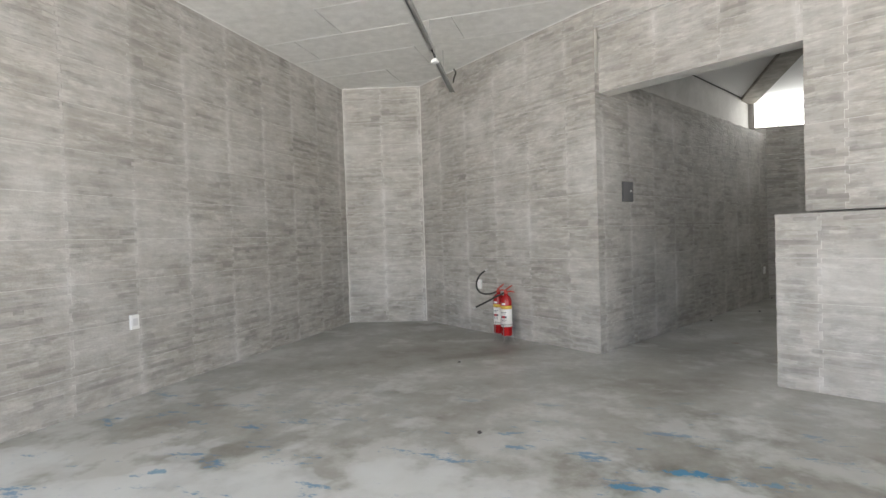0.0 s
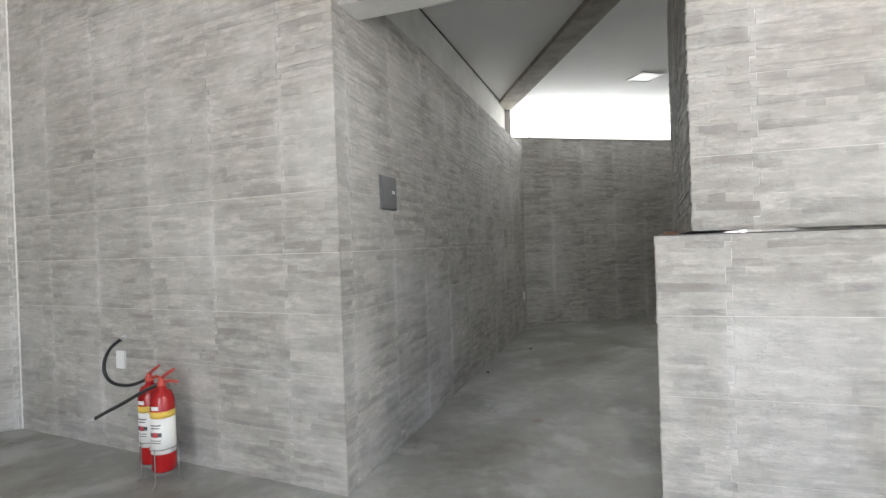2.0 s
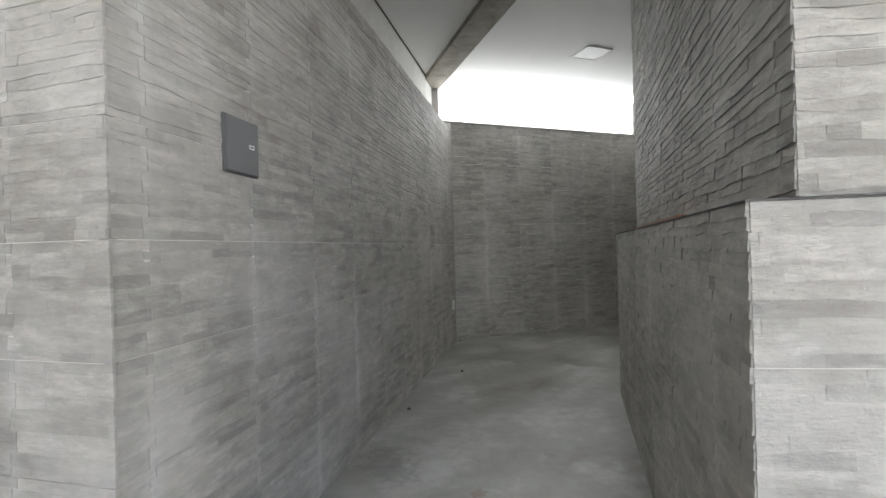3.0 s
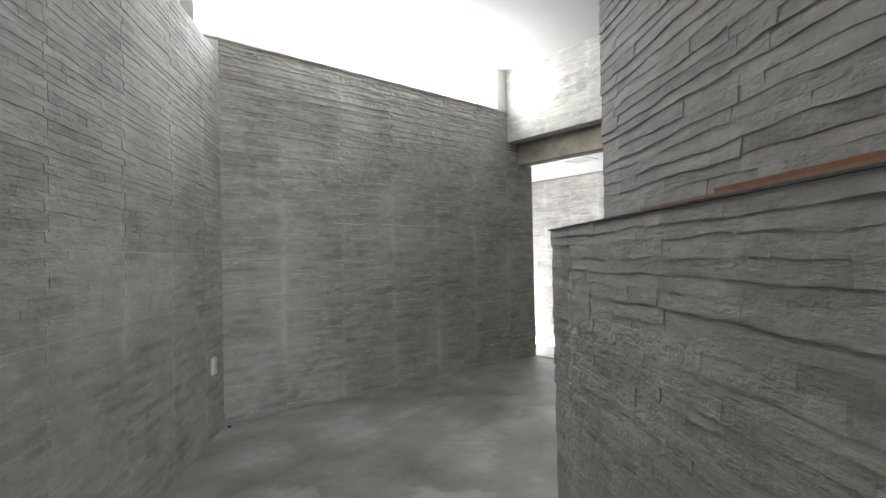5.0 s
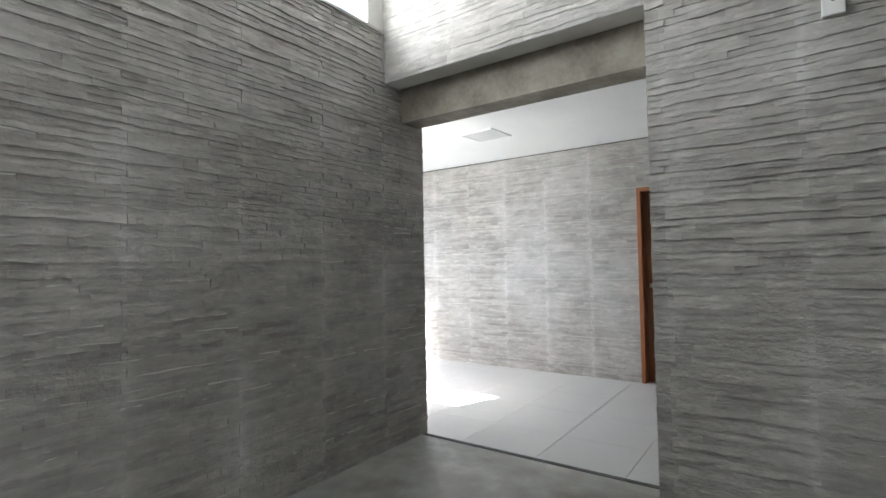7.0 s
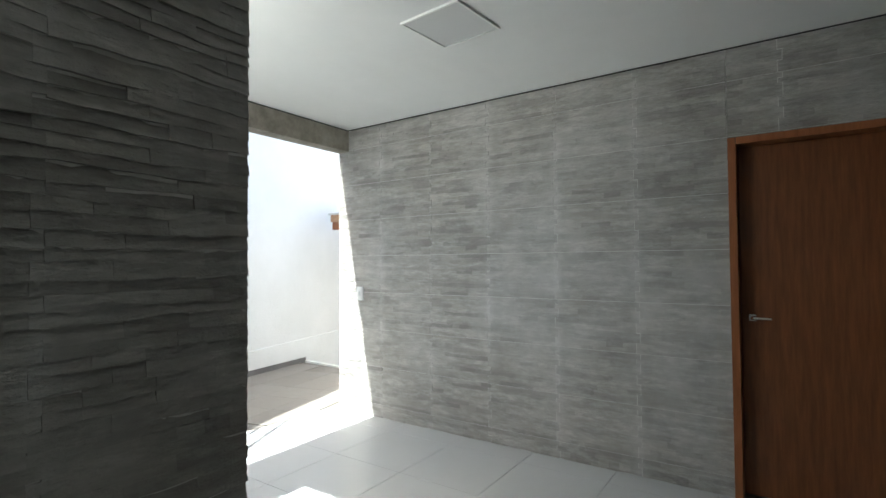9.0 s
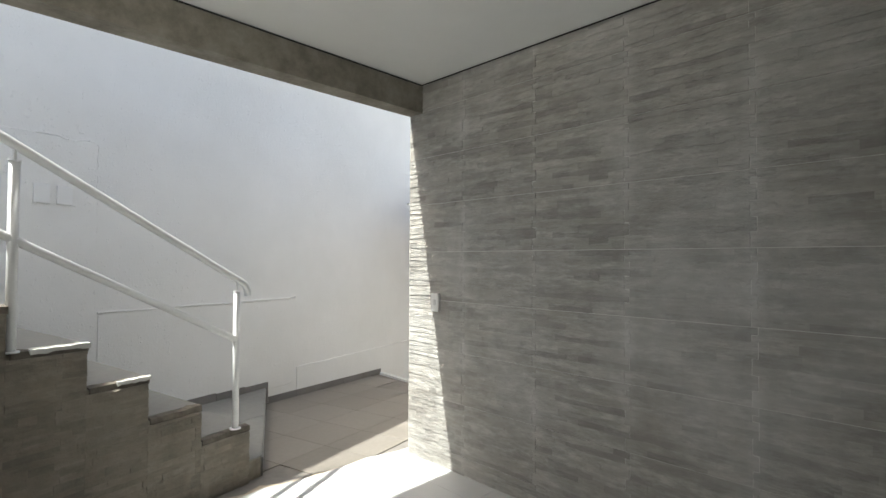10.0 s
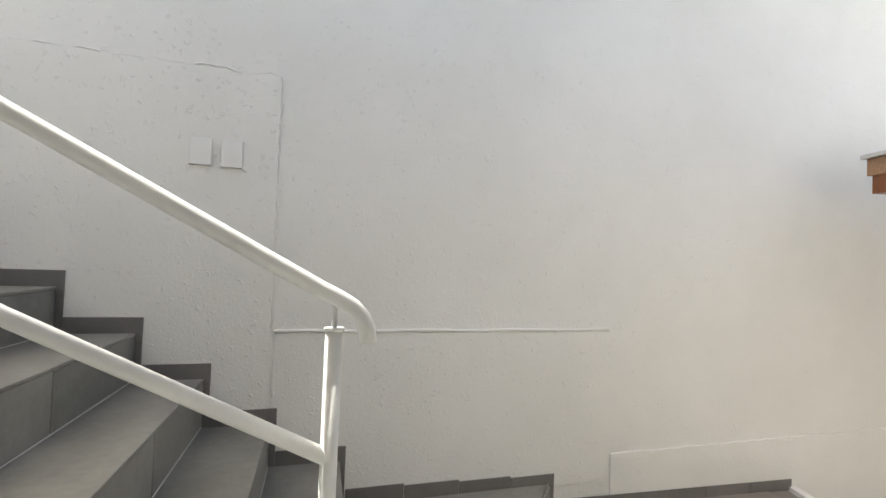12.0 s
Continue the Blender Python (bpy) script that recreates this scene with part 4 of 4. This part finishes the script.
part("head", block(fx0, fx1, DY0 + 0.046, DY1 - 0.046, DZ - 0.045, DZ - 0.002, None, 0.003), FRAME_WOOD, door)
leaf = part("leaf", block(XD + 0.085, XD + 0.12, DY0 + 0.048, DY1 - 0.048, -0.022, DZ - 0.048, None, 0.002), DOOR_WOOD, door)
hy = DY1 - 0.105
part("handle", tube([(XD + 0.085, hy, 1.03), (XD + 0.042, hy, 1.03), (XD + 0.038, hy - 0.01, 1.03), (XD + 0.038, hy - 0.10, 1.03)], 0.009, segs=10), CHROME, leaf)
part("rosette", block(XD + 0.078, XD + 0.086, hy - 0.02, hy + 0.02, 1.01, 1.05, None, 0.003), CHROME, leaf)

# ---- ceiling light panels ----
def light_panel(at, size, turn=0.0):
    ob = thing("ceiling_light", "square flush ceiling light panel, switched off", "ceiling light", group="ceiling light panels")
    ob.matrix_basis = Matrix.Translation(at) @ Matrix.Rotation(turn, 4, "Z")
    h = size / 2
    for x0, x1, y0, y1 in ((-h, h, -h, -h + 0.012), (-h, h, h - 0.012, h), (-h, -h + 0.012, -h + 0.0125, h - 0.0125), (h - 0.012, h, -h + 0.0125, h - 0.0125)):
        part("frame", block(x0, x1, y0, y1, -0.012, 0.004), WHITE_TRIM, ob)
    part("diffuser", block(-h + 0.0125, h - 0.0125, -h + 0.0125, h - 0.0125, -0.008, 0.002), PLASTIC_GREY, ob)
    return ob


light_panel((-2.565, -1.548, CEIL_B), 0.34, 0.0)
light_panel((1.41, 0.205, CEIL_C), 0.385, -0.08)

# dark strips for gap shade round the lobby ceiling and along the corridor wall
structure("shade_strip", block(XD - 0.0135, XD - 0.0125, -5.0, 2.18, CEIL_C - 0.010, CEIL_C - 0.001), GAP_SHADE, "dark strip painted for the shade in the gap under the ceiling edge")
structure("shade_strip_beam", block(0.13, XD - 0.02, 2.181, 2.1845, CEIL_C - 0.010, CEIL_C - 0.001), GAP_SHADE, "dark strip painted for the shade in the gap along the beam")
structure("shade_strip_corridor", band(UPPER0, UPPER1, -0.001, CEIL_B - 0.016, CEIL_B - 0.001, front=0.008), GAP_SHADE, "dark strip painted for the shade in the gap above the corridor plaster")

# ---- conduit and lamp holder under the hall ceiling ----
con = thing("cable_tray", "galvanised conduit hung under the hall ceiling", "conduit")
q0, q1 = Vector((-8.530, -3.235)), Vector((-7.914, -8.6))
dq = (q1 - q0).normalized()
zc = 3.225


def tray(a, b, z, h):
    bm = bmesh.new()
    n = Vector((-dq.y, dq.x))
    for o in (-0.028, 0.014):
        prism([tuple(a + n * o), tuple(b + n * o), tuple(b + n * (o + 0.014)), tuple(a + n * (o + 0.014))], z, z + h, bm)
    prism([tuple(a - n * 0.0275), tuple(b - n * 0.0275), tuple(b + n * 0.0275), tuple(a + n * 0.0275)], z + h - 0.006, z + h + 0.003, bm)
    return bm


part("channel", tray(q0 + dq * 0.15, q0 + dq * 1.34, zc - 0.02, 0.035), CONDUIT, con)
part("channel", tray(q0 + dq * 1.58, q0 + dq * 3.1, zc, 0.04), CONDUIT, con)
part("channel", tray(q0 + dq * 3.12, q1, zc, 0.04), CONDUIT, con)
for dist in (0.85, 1.72, 2.9, 4.6):
    c = q0 + dq * dist
    part("hanger", tube([(c.x, c.y, zc), (c.x, c.y, CEIL_A)], 0.005, segs=8), CONDUIT, con)
c = q0 + dq * 1.44
part("lamp_holder", lathe([(0.02, zc - 0.06), (0.045, zc - 0.05), (0.045, zc - 0.03), (0.02, zc - 0.01), (0.02, zc + 0.02)], None, 18, (c.x, c.y)), PLASTIC, con, "white lamp holder")
part("connector", tube([(c.x, c.y, zc), (c.x + dq.x * 0.1, c.y + dq.y * 0.1, zc + 0.02), (c.x + dq.x * 0.18, c.y + dq.y * 0.18, zc + 0.02)], 0.012, segs=8), BLACK, con)
c2 = along(C2, E, 0.86, 0.03)
part("cable", tube([(c2.x, c2.y, CEIL_A - 0.01), (c2.x + 0.03, c2.y - 0.02, CEIL_A - 0.07), (c2.x + 0.01, c2.y - 0.03, CEIL_A - 0.12), (c2.x - 0.01, c2.y - 0.03, CEIL_A - 0.20)], 0.010, segs=8), BLACK, con)


# ---- fire extinguishers ----
def extinguisher(at, turn, hose_up):
    ob = thing("fire_extinguisher", "red fire extinguisher with white and yellow labels on a wire stand", "fire extinguisher", group="fire extinguishers")
    ob.matrix_basis = Matrix.Translation(at) @ Matrix.Rotation(turn, 4, "Z") @ Matrix.Scale(1.08, 4)
    r, b = 0.060, 0.075
    part("cylinder", lathe([(0.050, b), (r - 0.004, b + 0.004), (r, b + 0.014), (r, b + 0.37), (r - 0.006, b + 0.395), (0.045, b + 0.42), (0.022, b + 0.435), (0.020, b + 0.45)]), RED, ob)
    part("label", lathe([(r + 0.0008, b + 0.10), (r + 0.0012, b + 0.10), (r + 0.0012, b + 0.29), (r + 0.0008, b + 0.29)]), LABEL_WHITE, ob, "white printed label")
    part("label_band", lathe([(r + 0.001, b + 0.291), (r + 0.0016, b + 0.291), (r + 0.0016, b + 0.325), (r + 0.001, b + 0.325)]), LABEL_YELLOW, ob, "yellow label band")
    for z, w_, h_, mat in ((0.255, 0.5, 0.006, INK), (0.24, 0.4, 0.005, INK), (0.205, 0.55, 0.022, INK), (0.205, 0.22, 0.026, INK_RED), (0.175, 0.5, 0.004, INK), (0.162, 0.45, 0.004, INK), (0.345, 0.35, 0.02, LABEL_WHITE)):
        bm = bmesh.new()
        n_ = 6
        lo, hi = [], []
        rr = r + 0.002 + (0.0006 if mat is INK_RED else 0)
        for i in range(n_ + 1):
            a = -math.pi / 2 + w_ * (2 * i / n_ - 1)
            lo.append(bm.verts.new((rr * math.cos(a), rr * math.sin(a), b + z - h_ / 2)))
            hi.append(bm.verts.new((rr * math.cos(a), rr * math.sin(a), b + z + h_ / 2)))
        for i in range(n_):
            bm.faces.new((lo[i], lo[i + 1], hi[i + 1], hi[i]))
        part("print", bm, mat, ob)
    part("valve", lathe([(0.018, b + 0.448), (0.022, b + 0.452), (0.022, b + 0.475), (0.014, b + 0.482), (0.014, b + 0.495)], None, 14), ORANGE_RED, ob)
    part("lever", tube([(-0.01, 0, b + 0.485), (0.05, -0.005, b + 0.525), (0.085, -0.008, b + 0.545)], [0.010, 0.009, 0.006], segs=8), ORANGE_RED, ob)
    part("grip", tube([(-0.005, 0, b + 0.468), (0.06, -0.004, b + 0.480), (0.105, -0.006, b + 0.474)], [0.010, 0.008, 0.006], segs=8), ORANGE_RED, ob)
    if hose_up:
        pts = [(-0.015, 0, b + 0.462), (-0.12, -0.015, b + 0.425), (-0.235, -0.025, b + 0.43), (-0.295, -0.03, b + 0.48), (-0.298, -0.03, b + 0.555), (-0.25, -0.025, b + 0.635), (-0.165, -0.02, b + 0.69)]
    else:
        pts = [(-0.015, 0, b + 0.462), (-0.10, -0.03, b + 0.42), (-0.20, -0.05, b + 0.365), (-0.30, -0.07, b + 0.315), (-0.345, -0.08, b + 0.29)]
    fine = []
    for i in range(len(pts) - 1):
        for k in range(4):
            u = k / 4
            a, c, d_, e_ = (Vector(pts[max(0, min(len(pts) - 1, i + j))]) for j in (-1, 0, 1, 2))
            fine.append(0.5 * ((2 * c) + (d_ - a) * u + (2 * a - 5 * c + 4 * d_ - e_) * u * u + (3 * c - a - 3 * d_ + e_) * u ** 3))
    fine.append(Vector(pts[-1]))
    hose = part("hose", tube(fine, 0.0095, segs=10), BLACK, ob, "black rubber hose")
    tip = (fine[-1] - fine[-2]).normalized()
    part("nozzle", tube([fine[-1] - tip * 0.005, fine[-1] + tip * 0.03], [0.011, 0.009], segs=10), CONDUIT, hose)
    ring = [((r + 0.006) * math.cos(2 * math.pi * k / 20), (r + 0.006) * math.sin(2 * math.pi * k / 20)) for k in range(21)]
    for z in (0.072, 0.20):
        part("stand_ring", tube([(x, y, z) for x, y in ring], 0.0028, segs=6, cap=False), WIRE, ob)
    for k in range(3):
        a = 2 * math.pi * k / 3 + 0.5
        c_, s_ = math.cos(a), math.sin(a)
        part("stand_leg", tube([((r + 0.008) * c_, (r + 0.008) * s_, 0.21), ((r + 0.008) * c_, (r + 0.008) * s_, 0.02), ((r + 0.03) * c_, (r + 0.03) * s_, 0.003)], 0.0028, segs=6), WIRE, ob)
    return ob


ea, eb = along(C2, E, 1.775, 0.195), along(C2, E, 1.950, 0.245)
fe = facing(C2, E)
extinguisher((ea.x, ea.y, 0), fe + 0.1, True)
extinguisher((eb.x, eb.y, 0), fe + 0.25, False)

# ---- things on the half wall ----
def on_ledge(s, n):
    return HW + U * s + N * n


b0, b1 = on_ledge(0.9, 0.03), on_ledge(2.67, 0.03)
plank = thing("plank", "pale pine plank lying on the ledge", "wooden plank")
bm = prism([tuple(b0), tuple(b1), tuple(b1 + N * 0.10), tuple(b0 + N * 0.10)], HALF_Z + 0.002, HALF_Z + 0.014)
part("board", bm, PLANK_WOOD, plank)
bm = prism([tuple(b0 + U * 0.1 + N * 0.02), tuple(b1 - U * 0.25 + N * 0.02), tuple(b1 - U * 0.25 + N * 0.085), tuple(b0 + U * 0.1 + N * 0.085)], HALF_Z + 0.0142, HALF_Z + 0.026)
part("upper_board", bm, FRAME_WOOD, plank)
card = thing("carton", "small teal carton with a dark picture and an orange print", "carton")
card.matrix_basis = Matrix.Translation((-3.296, -3.080, HALF_Z + 0.002)) @ Matrix.Rotation(math.radians(-108), 4, "Z") @ Matrix.Diagonal((0.50, 0.60, 0.74, 1.0))
part("box", block(-0.07, 0.07, -0.02, 0.045, 0, 0.155, None, 0.004), TEAL, card)
part("picture", block(-0.054, 0.054, -0.0225, -0.0195, 0.05, 0.14), DARK_BOX, card, "dark printed picture with a white border")
for x0, x1, z0, z1 in ((-0.058, 0.058, 0.1405, 0.1435), (-0.058, -0.0545, 0.05, 0.140), (0.0545, 0.058, 0.05, 0.140)):
    part("border", block(x0, x1, -0.0235, -0.0195, z0, z1), LABEL_WHITE, card)
part("print", block(-0.035, 0.035, -0.0245, -0.0215, 0.05, 0.082), ORANGE, card)
part("flap", block(-0.064, 0.058, -0.040, -0.0385, 0.0, 0.062), BEIGE, card, "beige paper slip")
part("line", block(-0.05, 0.04, -0.0412, -0.0402, 0.036, 0.040), INK, card)

# ---- stone offcuts by the doorway ----
rnd = random.Random(3)
for k in range(5):
    ox, oy = -0.66 + rnd.uniform(-0.13, 0.1), -2.02 - 0.05 * k + rnd.uniform(-0.05, 0.05)
    a, b = rnd.uniform(0.05, 0.10), rnd.uniform(0.03, 0.06)
    off = thing("stone_offcut", "broken dark grey stone offcut on the floor", "stone offcut", group="stone offcuts")
    off.matrix_basis = Matrix.Translation((ox, oy, 0.0)) @ Matrix.Rotation(rnd.uniform(0, 3), 4, "Z")
    poly = [(-a, -b * 0.8), (a * 0.6, -b), (a, b * 0.2), (a * 0.4, b), (-a * 0.8, b * 0.7)]
    part("piece", prism(poly, 0.0005 + 0.012 * (k % 2), 0.011 + 0.012 * (k % 2)), STONE, off)
for x, y in ((-3.70, -0.05), (-8.05, -5.2), (-7.5, -6.9), (-4.35, -1.6), (-5.2, -2.5)):
    off = thing("debris", "tiny dark crumb of mortar on the floor", "debris", group="floor debris")
    off.matrix_basis = Matrix.Translation((x, y - 0.03, 0))
    part("crumb", lathe([(0.012, 0.0005), (0.017, 0.006), (0.009, 0.014), (0.003, 0.016)], None, 7), SLAB, off)

# ---- neighbour's eave over the lower yard ----
eave = thing("eave", "low lean-to roof edge with grey sheet and wooden fascia", "roof eave")
part("sheet", block(4.6000000000000005, 7.2, 2.6, 4.62, 2.13, 2.155), CONDUIT, eave, "grey metal roof sheet")
part("fascia", block(4.63, 7.2, 2.6, 4.60, 2.02, 2.1295), PLANK_WOOD, eave, "pale timber beam")
part("board", block(4.65, 7.2, 2.62, 4.58, 1.90, 2.0195), DOOR_WOOD, eave, "dark brown board")
structure("kerb", prism([(4.19, 2.34), (4.25, 2.34), (4.40, 4.86), (4.34, 4.86)], -0.45, -0.12), WHITE_TRIM, "narrow white kerb along the edge of the yard")
structure("wall_yard_east", block(7.2, 7.4, 2.3, 8.0, -0.4, 2.3), WHITE_WALL, "plain wall closing the lower yard")

# ---- electric-fence post beyond the clerestory ----
mast = thing("lattice_mast", "thin lattice mast seen against the white sky", "mast")
for dx in (-0.02, 0.02):
    part("leg", tube([(-3.42 + dx, 0.36, -0.42), (-3.42 + dx, 0.36, 3.42)], 0.0055, segs=6), DARK_BOX, mast)
for k in range(12):
    z = 2.9 + k * 0.043
    sx = 0.02 if k % 2 else -0.02
    part("brace", tube([(-3.42 - sx, 0.36, z), (-3.42 + sx, 0.36, z + 0.043)], 0.0045, segs=5), DARK_BOX, mast)

# ---- cut tiles with a ragged edge between lobby and courtyard ----
rnd = random.Random(8)
edge = [(0.02 + 2.7 * i / 22, 2.64 - 0.085 * (2.7 * i / 22) + rnd.uniform(-0.025, 0.025)) for i in range(23)]
structure("tile_strip", prism([(0.02, 2.342), (2.72, 2.342)] + edge[::-1], -0.16, -0.031), PORCELAIN, "cut pale porcelain tiles with a ragged outer edge")
rim = [(x, y + 0.02 + rnd.uniform(0.0, 0.04)) for x, y in edge]
bm = prism(edge + rim[::-1], -0.16, -0.050)
for v in bm.verts:
    if v.co.z > -0.1:
        v.co.z = court_z(v.co.x, v.co.y) + 0.012
structure("mortar_strip", bm, MORTAR, "rough beige mortar along the edge of the tiles")

# ---- tiles of the lobby and the courtyard ----
def tile_mesh(name, a, b, h, mat):
    bm = block(0.0, a, 0.0, b, 0.0, h)
    bmesh.ops.bevel(bm, geom=[e for e in bm.edges if min(v.co.z for v in e.verts) > h - 1e-5], offset=0.0015, segments=1, affect="EDGES")
    return mesh_of(bm, name, mat)


lob = tagged(new("floor_lobby"), "polished pale grey porcelain tile floor", kind="structure")
size, gap = 0.60, 0.0025
TL = tile_mesh("tile", size - gap, size - gap, 0.006, PORCELAIN)
y = 2.34 - size * 12.4
yy = y
while yy < 2.33:
    xx = 0.006
    while xx < XD:
        a, b = min(size - gap, XD - 0.001 - xx), min(size - gap, 2.338 - yy)
        me = TL if a > size - gap - 1e-6 and b > size - gap - 1e-6 else tile_mesh("tile", a, b, 0.006, PORCELAIN)
        ob = new("tile", me)
        ob.parent = lob
        ob.location = (xx, yy, -0.036)
        xx += size
    yy += size

crt = tagged(new("pavement_tiles"), "grey-brown ceramic courtyard tiles", kind="structure")
crt.matrix_basis = SLANT @ Matrix.Translation((0, 0, -0.027)) @ Matrix.Rotation(math.atan(0.030), 4, "Y")
size = 0.45
TC = tile_mesh("tile", size - 0.002, size - 0.002, 0.007, COURT_TILE)
for i in range(-8, 10):
    for j in range(-9, 0):
        s, o = i * size + 0.1, j * size
        lim = [SLANT @ Vector(c_ + (0,)) for c_ in ((s, o), (s + size, o), (s, o + size), (s + size, o + size))]
        if max(c_.x for c_ in lim) > 4.32 or min(c_.y for c_ in lim) < 0.32 or (min(c_.y for c_ in lim) < 2.36 and max(c_.x for c_ in lim) > -0.16):
            continue
        ob = new("tile", TC)
        ob.parent = crt
        ob.location = (s, o, 0)

side_ob = tagged(new("stair_side"), "dark brown stone cladding on the side of the stairs", kind="structure")
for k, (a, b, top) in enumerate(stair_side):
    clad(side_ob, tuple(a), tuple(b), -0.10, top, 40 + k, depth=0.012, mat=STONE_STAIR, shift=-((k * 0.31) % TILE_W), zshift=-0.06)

hang_cladding()
